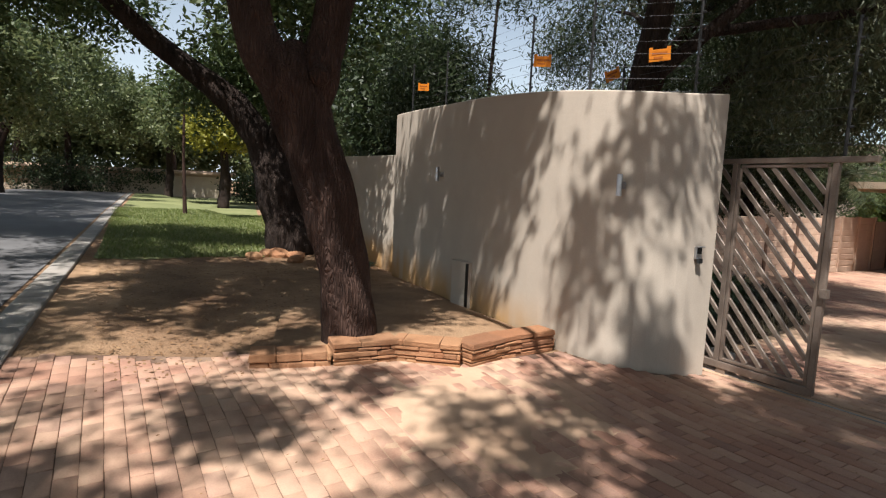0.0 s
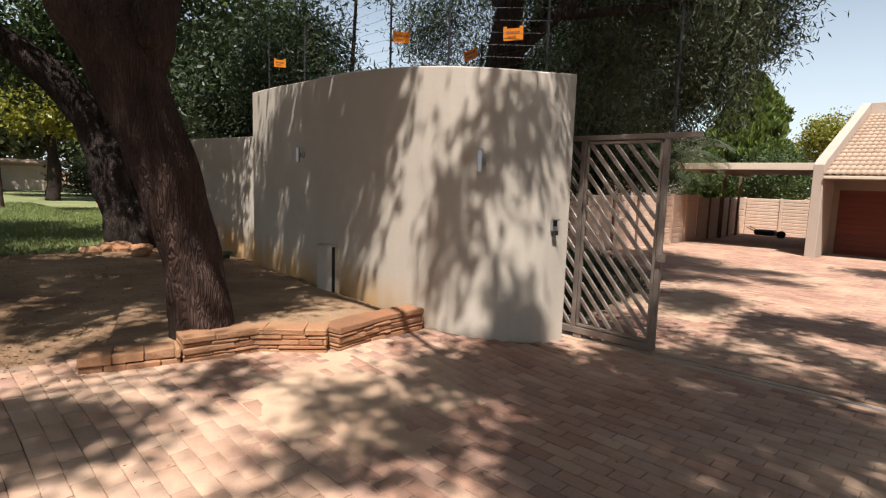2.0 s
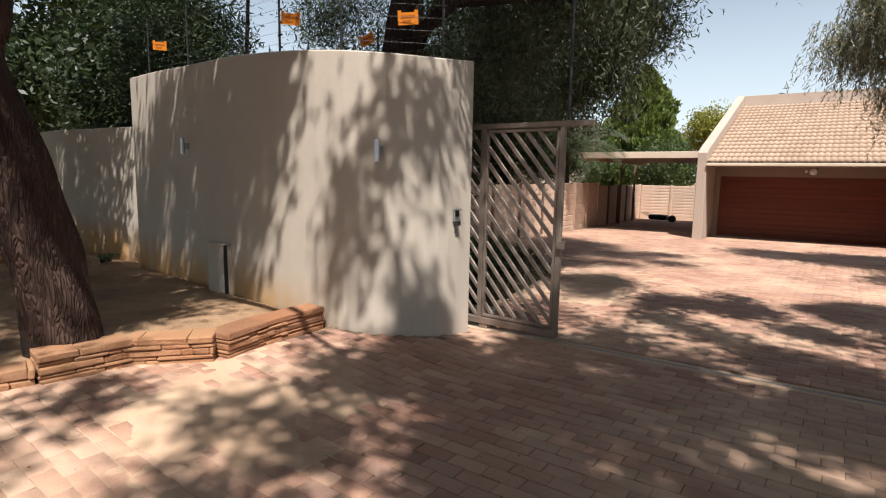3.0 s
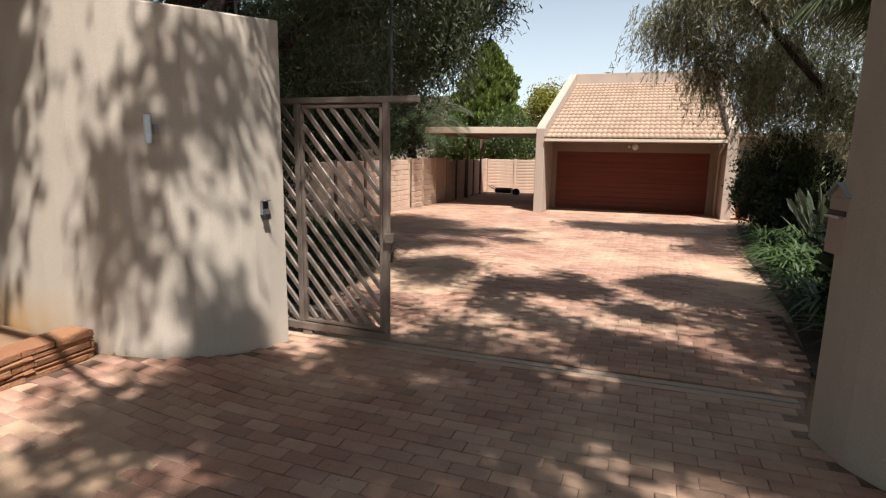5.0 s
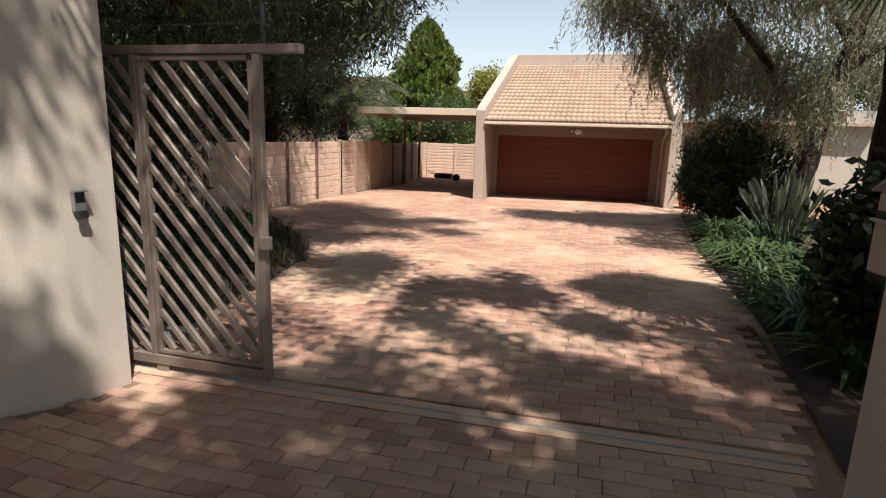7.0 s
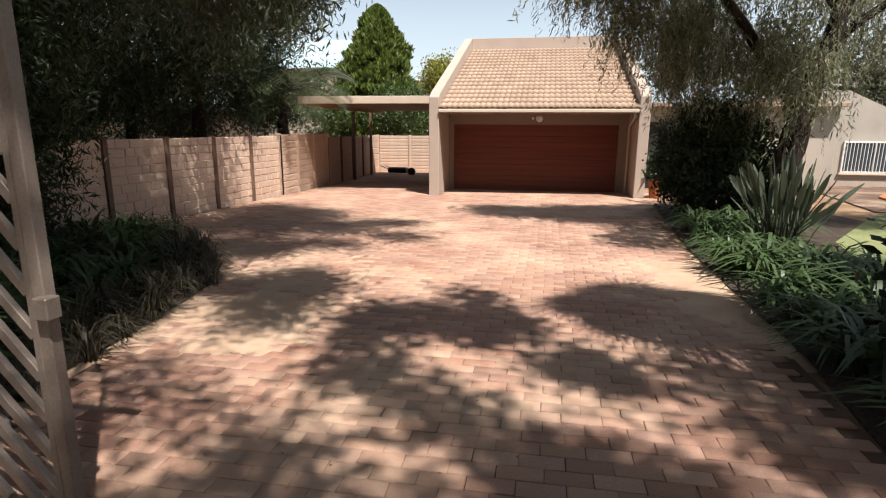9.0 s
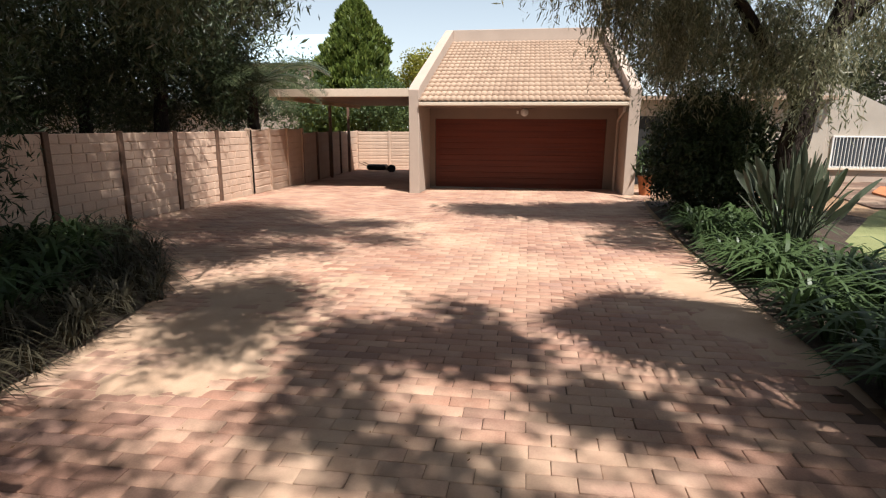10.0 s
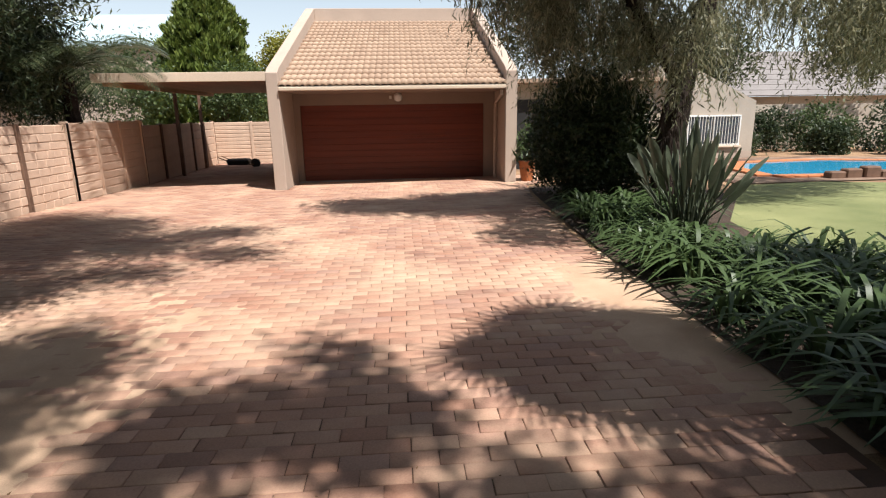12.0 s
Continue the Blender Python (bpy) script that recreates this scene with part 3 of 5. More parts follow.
# ---- sliding gate ----
GY, GE = -14.86, 0.95
gate = thing("sliding_gate", "bronze painted steel sliding gate with diagonal slats, half open", "gate", (GE, GY, gz(GE, GY)))
GT = 2.17


def steel(name, x0, z0, x1, z1, y0=-0.025, y1=0.025, parent=gate):
    return part(name, boxes((x0, y0, z0, x1, y1, z1, 0.004)), M_GATE, parent)


steel("top_rail", -4.3, GT - 0.05, 0.27, GT, -0.03, 0.03)
steel("bottom_rail", -4.3, 0.06, 0.0, 0.13, -0.03, 0.03)
POSTS = [-0.05, -0.93, -2.75, -4.3]
for x in POSTS:
    steel("post", x, 0.13, x + 0.05, GT - 0.05)
steel("inner_stile", -0.875, 0.14, -0.845, GT - 0.09, -0.02, 0.02)
steel("inner_stile", -0.085, 0.14, -0.055, GT - 0.09, -0.02, 0.02)
steel("inner_rail", -0.845, GT - 0.09, -0.085, GT - 0.06, -0.02, 0.02)
steel("inner_rail", -0.845, 0.14, -0.085, 0.17, -0.02, 0.02)
steel("latch", -0.02, 0.95, 0.04, 1.03, -0.06, 0.0)
steel("guide_wheel_bracket", -0.9, 0.0, -0.8, 0.06, -0.02, 0.02)
SL = math.radians(-50)
ux, uz = math.cos(SL), math.sin(SL)
for xa, xb, zb, zt in ((-0.845, -0.085, 0.17, GT - 0.09), (-2.7, -0.93, 0.13, GT - 0.05), (-4.25, -2.75, 0.13, GT - 0.05)):
    k = 0
    while True:
        z0 = zb - 0.05 + 0.165 * k
        k += 1
        pa = (xa, z0)
        s = 0.0
        if pa[1] > zt:
            s = (zt - pa[1]) / uz
        e = min((xb - xa) / ux, (zb - pa[1]) / uz)
        if s * ux > xb - xa - 0.06:
            break
        if e - s < 0.08:
            continue
        bm = boxes((0, -0.013, -0.02, e - s, 0.013, 0.02, 0.003))
        ob = part("slat", bm, M_GATE, gate)
        ob.matrix_basis = Matrix.Translation((pa[0] + ux * s, 0, pa[1] + uz * s)) @ Matrix.Rotation(-SL, 4, "Y")
fence_mast(0.02, 0.0, GT, GT + 1.15, gate)
fence_mast(-2.4, 0.0, GT, GT + 1.15, gate)
for k in range(7):
    bm = bmesh.new()
    tube(bm, [(-4.2, 0, GT + 0.12 + 0.145 * k), (0.03, 0, GT + 0.12 + 0.145 * k)], [0.0018] * 2, 4)
    part("wire", bm, M_WIRE, gate)
warning_sign(gate, -1.95, -0.01, GT + 0.42, 0, 3)
warning_sign(gate, -2.57, -0.01, GT + 1.05, 8, -14)
track = thing("gate_track", "worn steel gate rail set in the paving", "gate rail", (0.8, GY, gz(0.8, GY)))
track.rotation_euler = (0, -0.0109, 0)
part("rail", boxes((-1.0, -0.008, -0.03, 3.3, 0.008, 0.026, 0.003)), M_GREYBOX, track)
part("rail_bed", boxes((-1.0, -0.085, -0.05, 3.3, 0.085, 0.016)), M_DRIFT, track)

letter = thing("letterbox", "plastered letterbox with pitched grey lid on the wall end", "letterbox")
letter.matrix_basis = pose(4.17, -15.31, 1.28, 0, 0, -78)
part("body", boxes((-0.1, -0.14, 0.0, 0.1, 0.15, 0.33, 0.008)), M_GARAGE_PLASTER, letter)
bm = bmesh.new()
vs = [bm.verts.new(c) for c in ((-0.1, -0.14, 0.33), (0.1, -0.14, 0.33), (0, -0.14, 0.4), (-0.1, 0.15, 0.33), (0.1, 0.15, 0.33), (0, 0.15, 0.4))]
for f in ((0, 1, 2), (5, 4, 3), (0, 2, 5, 3), (2, 1, 4, 5), (1, 0, 3, 4)):
    bm.faces.new([vs[i] for i in f])
bmesh.ops.recalc_face_normals(bm, faces=bm.faces)
part("gable", bm, M_GARAGE_PLASTER, letter)
for sg in (-1, 1):
    ob = part("lid", boxes((0, -0.165, 0, 0.135 * sg, 0.165, 0.012, 0.003)) if sg > 0 else boxes((-0.135, -0.165, 0, 0, 0.165, 0.012, 0.003)), M_GREYBOX, letter)
    ob.matrix_basis = pose(0, 0, 0.404, 0, 35 * sg, 0)
part("slot", boxes((-0.085, -0.146, 0.225, 0.085, -0.139, 0.255)), M_BLACK, letter)
part("slot_flap", boxes((-0.095, -0.165, 0.21, 0.06, -0.139, 0.222, 0.002)), M_METAL, letter)

# ---- low stone bed wall ----
LOW = [(-1.5, -19.15), (-1.32, -18.5), (-1.25, -17.9), (-0.84, -17.42), (-0.97, -16.8), (-1.0, -16.25)]
low = thing("garden_wall", "low dry-stacked orange sandstone bed wall", "low wall", (-1.3, -17.8, gz(-1.3, -17.8)))
rs = random.Random(4)
for (xa, ya), (xb, yb) in zip(LOW, LOW[1:]):
    p, q = Vector((xa, ya, 0)), Vector((xb, yb, 0))
    L = (q - p).length
    courses = (0.07, 0.075) if ya < -18.6 else (0.05, 0.03, 0.055, 0.034, 0.056)
    rise = 0.0
    for c, h in enumerate(courses):
        s = 0.0
        while s < L - 0.03:
            e = min(rs.choice((0.1, 0.16, 0.24, 0.33, 0.46)) * rs.uniform(0.85, 1.2) if ya > -18.6 else rs.uniform(0.14, 0.24), L - s)
            m = p + (q - p) * ((s + e / 2) / L)
            bm = bmesh.new()
            wide = 0.125 + rs.uniform(-0.012, 0.01)
            box(bm, -e / 2 - 0.004, -wide, 0.001, e / 2 - 0.004, wide, h - 0.003, 0.009)
            for v in bm.verts:
                v.co += Vector((rs.uniform(-1, 1), rs.uniform(-1, 1), rs.uniform(-0.5, 0.5))) * 0.005
            ob = part("stone", bm, M_STONE, low)
            ob.matrix_basis = Matrix.LocRotScale(Vector((m.x + 1.3, m.y + 17.8, gz(m.x, m.y) + rise - low.location.z)), (q - p).to_track_quat("X", "Z"), None)
            s += e
        rise += h
bed = sheet("bed_earth", [(-1.5, -19.0), (-1.32, -18.5), (-1.25, -17.9), (-0.86, -17.42), (-0.98, -16.8), (-1.0, -16.3), (-2.6, -16.2), (-4.2, -15.95), (-4.0, -17.0), (-3.2, -18.4)], 0.06, M_DIRT, "raised bare earth behind the stone edge", 0.4)
for v in bed.data.vertices:
    near = min(math.hypot(v.co.x + 1.5, v.co.y + 17.4) / 2.6, 1)
    v.co.z += 0.09 * (1 - near)

# ---- garage ----
g0 = gz(2.3, 0) - 0.01
garage = thing("garage", "beige plastered double garage with tiled roof and red-brown door", "garage", (2.3, 0, g0))
GX = lambda x: x - 2.3  # noqa: E731


def fin(x0, x1):
    bm = bmesh.new()
    prof = [(-1.5, -0.3), (-1.5, 2.54 - g0), (-1.3, 2.66 - g0), (5.0, 5.0 - g0), (8.5, 5.0 - g0), (8.5, -0.3)]
    a = [bm.verts.new((GX(x0), y, z)) for y, z in prof]
    b = [bm.verts.new((GX(x1), y, z)) for y, z in prof]
    bm.faces.new(a), bm.faces.new(b[::-1])
    for i in range(len(prof)):
        j = (i + 1) % len(prof)
        bm.faces.new((a[i], b[i], b[j], a[j]))
    bmesh.ops.recalc_face_normals(bm, faces=bm.faces)
    bmesh.ops.bevel(bm, geom=bm.edges[:], offset=0.012, segments=1, affect="EDGES")
    return part("gable_wall", bm, M_GARAGE_PLASTER, garage)


fin(-0.52, -0.25), fin(4.93, 5.2)
DZ0, DZ1 = -0.156 - g0, 1.84 - g0
# front wall and soffit below carry the eave shade in their colour
part("front_wall", boxes((GX(-0.25), 0.12, -0.3, GX(-0.09), 0.34, 2.5), (GX(4.65), 0.12, -0.3, GX(4.93), 0.34, 2.5), (GX(-0.09), 0.12, DZ1, GX(4.65), 0.34, 2.5)), M_FRONT_SHADE, garage)
part("parapet", boxes((GX(-0.25), 5.0, 2.0, GX(4.93), 5.22, 5.0 - g0, 0.01)), M_GARAGE_PLASTER, garage)
part("back_wall", boxes((GX(-0.25), 8.3, -0.3, GX(4.93), 8.5, 5.0 - g0)), M_GARAGE_PLASTER, garage)
part("soffit", boxes((GX(-0.25), -1.38, 2.13 - g0, GX(4.93), 0.12, 2.17 - g0)), M_FRONT_SHADE, garage)
door = part("garage_door", boxes((GX(-0.09), 0.2, -0.2, GX(4.65), 0.22, DZ1)), M_DOOR, garage, "dark red-brown timber sectional garage door")
for i in range(4):
    h = (DZ1 + 0.02) / 4
    for j in range(3):
        z0 = -0.02 + i * h + j * h / 3
        ob = part("board", boxes((GX(-0.085), 0.17, z0 + 0.002, GX(4.645), 0.2, z0 + h / 3 - (0.007 if j == 2 else 0.001), 0.003)), M_DOOR, door)
part("door_threshold", boxes((GX(-0.2), -0.1, -0.05, GX(4.9), 0.2, 0.03)), M_CONCRETE, garage)
# roof tiles
E0, E1 = Vector((0, -1.47, 2.25 - g0)), Vector((0, 5.0, 4.58 - g0))
rv = E1 - E0
part("roof_deck", boxes((GX(-0.25), 0, -0.06, GX(4.93), rv.length, -0.01)), M_FASCIA, garage).matrix_basis = Matrix.LocRotScale(E0, rv.to_track_quat("Y", "Z"), None)
ROWS_N, COLS = 17, 17
tw, tl = (4.93 + 0.25) / COLS, rv.length / ROWS_N
tv, tf = [], []
prof = [(u / 12, 0.034 * abs(math.sin(u / 12 * 2 * math.pi)) ** 0.8) for u in range(13)]
for k, (dy, dz) in enumerate(((-0.03, 0.004), (-0.03, 0.075), (tl, 0.004))):
    tv += [(u * (tw + 0.01), dy, z + dz) for u, z in prof]
for k in range(2):
    tf += [(k * 13 + i, k * 13 + i + 1, (k + 1) * 13 + i + 1, (k + 1) * 13 + i) for i in range(12)]
roof = part("roof", boxes((GX(-0.25), E0.y, E0.z - 0.11, GX(4.93), E0.y + 0.04, E0.z - 0.005)), M_WHITE, garage, "terracotta tiled roof slope")
tile0 = mesh_from("roof_tile", tv, tf, M_TILE, roof)
mrot = Matrix.LocRotScale(E0, rv.to_track_quat("Y", "Z"), None)
for r in range(ROWS_N):
    for c in range(COLS):
        ob = tile0 if r == c == 0 else tile0.copy()
        if ob is not tile0:
            scene.collection.objects.link(ob)
        ob.matrix_basis = mrot @ Matrix.Translation((GX(-0.25) + c * tw, r * tl, 0.0))
part("flashing", boxes((GX(-0.25), 4.9, 4.55 - g0, GX(4.93), 5.0, 4.66 - g0)), M_GARAGE_PLASTER, garage)
bm = bmesh.new()
box(bm, GX(-0.24), -1.58, 2.14 - g0, GX(4.92), -1.47, 2.22 - g0, 0.012)
part("gutter", bm, M_HOUSE, garage)
bm = bmesh.new()
tube(bm, [(GX(4.83), -1.52, 2.13 - g0), (GX(4.83), -1.5, 2.02 - g0), (GX(4.86), -0.5, 1.85 - g0), (GX(4.86), -0.42, 1.7 - g0), (GX(4.86), -0.42, 0.03)], [0.035] * 5, 10)
part("downpipe", bm, M_GARAGE_PLASTER, garage)
lampg = part("bulkhead_light", boxes((GX(2.2), 0.085, 1.98 - g0, GX(2.26), 0.12, 2.06 - g0, 0.008)), M_WHITE, garage, "round white bulkhead light above the door")
bm = bmesh.new()
bmesh.ops.create_uvsphere(bm, u_segments=16, v_segments=10, radius=0.11)
for v in bm.verts:
    v.co = Vector((v.co.x + GX(2.42), 0.1 + v.co.y * 0.55, v.co.z + 2.02 - g0))
part("globe", bm, M_WHITE, lampg, shade=True)

# ---- carport ----
carport = thing("carport", "flat-roofed carport beside the garage on slim dark posts", "carport", (-2.5, 3, gz(-2.5, 3)))
cz = carport.location.z
part("roof", boxes((-2.05, -3.8, 2.50 - cz, 1.98, 4.0, 2.60 - cz, 0.01)), M_HOUSE, carport)
part("fascia", boxes((-2.1, -3.88, 2.40 - cz, 1.98, -3.8, 2.61 - cz, 0.008)), M_HOUSE, carport)
part("ceiling_lining", boxes((-2.0, -3.78, 2.44 - cz, 1.96, 3.95, 2.497 - cz)), M_LINING, carport)
for x, y in ((-2.3, 3.6), (-1.95, 0.5)):
    zz = gz(x - 2.5, y + 3) - cz
    part("post", boxes((x - 0.045, y - 0.045, zz, x + 0.045, y + 0.045, 2.45 - cz, 0.005)), M_POST, carport)
part("beam", boxes((-1.95, -3.7, 2.33 - cz, -1.85, 3.9, 2.44 - cz)), M_FASCIA, carport)


# ---- precast fences ----
def precast(name, label, p, q, n, top, post_mat, course=0.3, blocks=True, bases=None):
    """Posts with stacked panels between two points; each panel course has block faces."""
    t = structure(new(name), label)
    p, q = Vector(p), Vector(q)
    d = (q - p) / n
    rot = Vector((d.x, d.y, 0)).to_track_quat("X", "Z")
    L = math.hypot(d.x, d.y)
    panels = {}
    for i in range(n + 1):
        c = p + d * i
        z = gz(c.x, c.y) - 0.1
        ob = part("post", boxes((-0.055, -0.07, 0, 0.055, 0.07, top - z + 0.03, 0.008)), post_mat, t)
        ob.matrix_basis = Matrix.LocRotScale(Vector((c.x, c.y, z)), rot, None)
        if i == n:
            break
        z = min(gz(c.x, c.y), gz(c.x + d.x, c.y + d.y))
        k = max(1, round((top - z) / course))
        h = (top - z) / k
        for r in range(k):
            bm = bmesh.new()
            if blocks:
                rf3 = random.Random(i * 31 + r * 7)
                for sub in range(2):
                    s0 = 0.05
                    while s0 < L - 0.06:
                        w = min(rf3.uniform(0.2, 0.42), L - 0.05 - s0)
                        w = L - 0.05 - s0 if L - 0.05 - s0 - w < 0.1 else w
                        deep = 0.026 + rf3.uniform(0, 0.014)
                        box(bm, s0 + 0.005, -deep, sub * h / 2 + 0.006, s0 + w - 0.005, deep, (sub + 1) * h / 2 - 0.005, 0.009)
                        s0 += w
                box(bm, 0.05, -0.018, 0, L - 0.05, 0.018, h)
            else:
                box(bm, 0.05, -0.022, 0.012, L - 0.05, 0.022, h - 0.012, 0.01)
                box(bm, 0.05, -0.012, 0, L - 0.05, 0.012, h)
            ob = part("panel", bm, M_PRECAST, t)
            ob.matrix_basis = Matrix.LocRotScale(Vector((c.x, c.y, z + r * h)), rot, None)
    return t


precast("wall_fence_1", "precast block-faced fence panels between dark posts", (-4.6, -14.6, 0), (-4.6, -2.2, 0), 8, 1.49, M_POST)
precast("wall_fence_2", "pale precast fence panels with horizontal courses", (-4.6, -2.2, 0), (-4.6, 1.2, 0), 3, 1.52, M_PRECAST, 0.19, False)
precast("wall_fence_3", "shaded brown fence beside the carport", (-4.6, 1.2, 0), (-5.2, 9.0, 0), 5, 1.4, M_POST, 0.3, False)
precast("wall_fence_4", "pale slatted fence behind the carport", (-5.2, 9.0, 0), (-0.6, 9.0, 0), 3, 1.38, M_PRECAST, 0.16, False)

barrow = thing("wheelbarrow", "overturned dark wheelbarrow in the carport shade", "wheelbarrow", (-3.6, 6.6, gz(-3.6, 6.6)))
bm = bmesh.new()
box(bm, -0.4, -0.28, 0.12, 0.4, 0.28, 0.34, 0.06)
part("tray", bm, M_BLACK, barrow)
bm = bmesh.new()
tube(bm, [(-0.7, -0.25, 0.42), (0, -0.2, 0.12), (0.6, 0, 0.12)], [0.018] * 3, 6)
tube(bm, [(-0.7, 0.25, 0.42), (0, 0.2, 0.12), (0.6, 0, 0.12)], [0.018] * 3, 6)
part("handle", bm, M_POST, barrow)
bm = bmesh.new()
tube(bm, [(0.6, -0.04, 0.17), (0.6, 0.04, 0.17)], [0.17, 0.17], 16)
part("wheel", bm, M_BLACK, barrow)

# ---- house, pool and distance ----
house = thing("house", "cream plastered house with barred windows behind the garden", "house", (12, 4, gz(12, 4)))
hz = house.location.z
bm = bmesh.new()
prof = [(-0.9, 0), (-0.9, 3.3), (0.2, 3.3), (2.65, 2.15), (2.65, 0)]
a = [bm.verts.new((x, 0.0, z - 0.2)) for x, z in prof]
b = [bm.verts.new((x, 6.0, z - 0.2)) for x, z in prof]
bm.faces.new(a), bm.faces.new(b[::-1])
for i in range(5):
    j = (i + 1) % 5
    bm.faces.new((a[i], b[i], b[j], a[j]))
bmesh.ops.recalc_face_normals(bm, faces=bm.faces)
part("wall", bm, M_HOUSE_SHADE, house)
part("wing", boxes((-6.6, -2.0, -0.2, -0.9, 6, 2.5, 0.01)), M_HOUSE_SHADE, house)
part("wing_roof", boxes((-6.7, -2.4, 2.5, -0.8, 6.2, 2.62, 0.01)), M_TILE, house)
# solid black slab stands in for the shade inside an opening
part("entry_opening_dark", boxes((-6.2, -2.03, 0, -5.2, -1.99, 2.05)), M_BLACK, house)
win = part("window_1", boxes((0.3, -0.03, 0.5, 2.1, 0.02, 1.46)), M_GLASS, house, "wide white-framed window with white burglar bars")
for z in (0.47, 1.44):
    part("window_frame", boxes((0.25, -0.07, z, 2.15, 0.0, z + 0.05, 0.004)), M_WHITE, win)
for x in (0.25, 1.17, 2.1):
    part("window_frame", boxes((x, -0.066, 0.52, x + 0.05, 0.0, 1.44, 0.004)), M_WHITE, win)
for i in range(17):
    part("bar", boxes((0.34 + i * 0.105, -0.095, 0.5, 0.355 + i * 0.105, -0.08, 1.46)), M_WHITE, win)
part("window_sill", boxes((0.2, -0.12, 0.4, 2.2, 0.0, 0.465, 0.008)), M_HOUSE, win)
part("plinth", boxes((-0.92, -0.03, -0.2, 2.66, 0.0, 0.25)), M_GARAGE_PLASTER, house)

pool_w = sheet("pool_water", [(11.2, -2.2), (11.6, -0.4), (12.8, 1.4), (15.5, 1.9), (18, 0.6), (17.2, -1.6), (14, -2.3)], 0.05, M_WATER, "bright blue swimming pool water", 2.0)
coping = structure(new("pool_edge"), "brick paved edge round the pool")
ring = [(11.2, -2.2), (11.6, -0.4), (12.8, 1.4), (15.5, 1.9), (18, 0.6), (17.2, -1.6), (14, -2.3), (11.2, -2.2)]
for (xa, ya), (xb, yb) in zip(ring, ring[1:]):
    n = int(math.hypot(xb - xa, yb - ya) / 0.3)
    for i in range(n):
        p = Vector((xa + (xb - xa) * i / n, ya + (yb - ya) * i / n, 0))
        q = Vector((xa + (xb - xa) * (i + 1) / n, ya + (yb - ya) * (i + 1) / n, 0))
        p.z = q.z = gz(p.x, p.y)
        ob = part("coping_brick", boxes((0.005, -0.02, 0, (q - p).length - 0.005, 0.35, 0.08, 0.01)), M_TERRACOTTA, coping)
        ob.matrix_basis = Matrix.LocRotScale(p, (q - p).to_track_quat("X", "Z"), None)
sheet("pool_paving", [(9.6, -3.4), (11, 3.9), (17, 3.9), (20, 2), (19, -2.4), (14, -3.2)], 0.03, M_SAND, "sandy brick paving round the pool", 1.0)
for i in range(7):
    x = 12.3 + i * 0.42
    rk = tagged(part("edging_log", boxes((-0.2, -0.12, -0.05, 0.19, 0.12, 0.18 + 0.05 * (i % 3), 0.03)), M_POST), "short dark timber edging block beside the pool", "edging", "pool edging blocks")
    rk.location = (x, -2.75 + 0.03 * (i % 2), gz(x, -2.75))
gwall = structure(part("wall_boundary_2", boxes((14.6, 9, -0.5, 40, 9.2, 1.75, 0.01), (14.6, 4.2, -0.5, 14.8, 9.0, 1.75, 0.01)), M_HOUSE_SHADE), "cream plastered garden boundary wall")
nb = thing("neighbour_house", "neighbouring house with dark grey pitched roof", "house", (24, 14, 0))
part("wall", boxes((-6, 0, -0.5, 10, 8, 2.2)), M_HOUSE, nb)
for i in range(9):
    ob = part("roof_course", boxes((-6.6, 0, 0, 10.6, 0.62, 0.06, 0.01)), M_GREYROOF, nb)
    ob.matrix_basis = pose(0, -0.6 + i * 0.52, 2.2 + i * 0.29, 27, 0, 0)
nb2 = thing("far_house", "distant house with pale blue roof behind trees", "house", (-18.2, 26, 0))
part("wall", boxes((-4, 0, -0.5, 4, 7, 6.4)), M_HOUSE_SHADE, nb2)
ob = part("roof", boxes((-4.6, -0.4, 0, 4.6, 4.6, 0.12)), M_BLUEROOF, nb2)
ob.matrix_basis = pose(0, 0, 6.4, 32, 0, 0)
nb3 = thing("far_house", "sunlit white house across the far street end", "house", (-55, -22, 0))
part("wall", boxes((-4, -14, -0.2, 4, 12, 1.9)), M_HOUSE, nb3)
part("roof", boxes((-4.5, -14.5, 1.9, 4.5, 12.5, 2.4, 0.2)), M_TILE, nb3)
nb4 = thing("far_house", "house beyond the fence behind trees, walls toned down for shade", "house", (-15, 3, 0))
part("wall", boxes((-3, -12, -0.2, 3, 8, 2.3)), M_HOUSE_SHADE, nb4)
part("roof", boxes((-3.5, -12.5, 2.3, 3.5, 8.5, 2.6, 0.1)), M_GREYROOF, nb4)

pot = thing("plant_pot", "tall terracotta plant pot beside the garage", "plant pot", (5.5, -1.35, gz(5.5, -1.35)))
bm = bmesh.new()
tube(bm, [(0, 0, 0), (0, 0, 0.03), (0, 0, 0.45), (0, 0, 0.5)], [0.13, 0.14, 0.2, 0.215], 18)
part("pot", bm, M_TERRACOTTA, pot)
v, f = leaves(np.random.default_rng(3), [(0, 0, 0.85, 0.25, 0.25, 0.35, 260)], 0.35, 0.05, 0.0, 0.12)
mesh_from("foliage", v, f, M_STRAP, pot)


# ---- planting beds ----
bed_r = sheet("bed_right", [(4.25, -14.9), (4.55, -12.3), (4.58, -11.2), (4.65, -9.2), (4.8, -7), (5.05, -4.2), (5.25, -2.6), (8.2, -3), (8.6, -5), (7, -7.4), (6.5, -9.4), (6.7, -14.9)], 0.03, M_SOIL, "dark planted soil bed", 0.5)
bed_l = sheet("bed_left", [(-0.35, -14.4), (-0.5, -13.5), (-0.6, -12.6), (-0.8, -11.5), (-1.4, -10.4), (-2.8, -9.0), (-4.4, -7.5), (-4.5, -14.5)], 0.03, M_SOIL, "dark planted soil bed", 0.5)
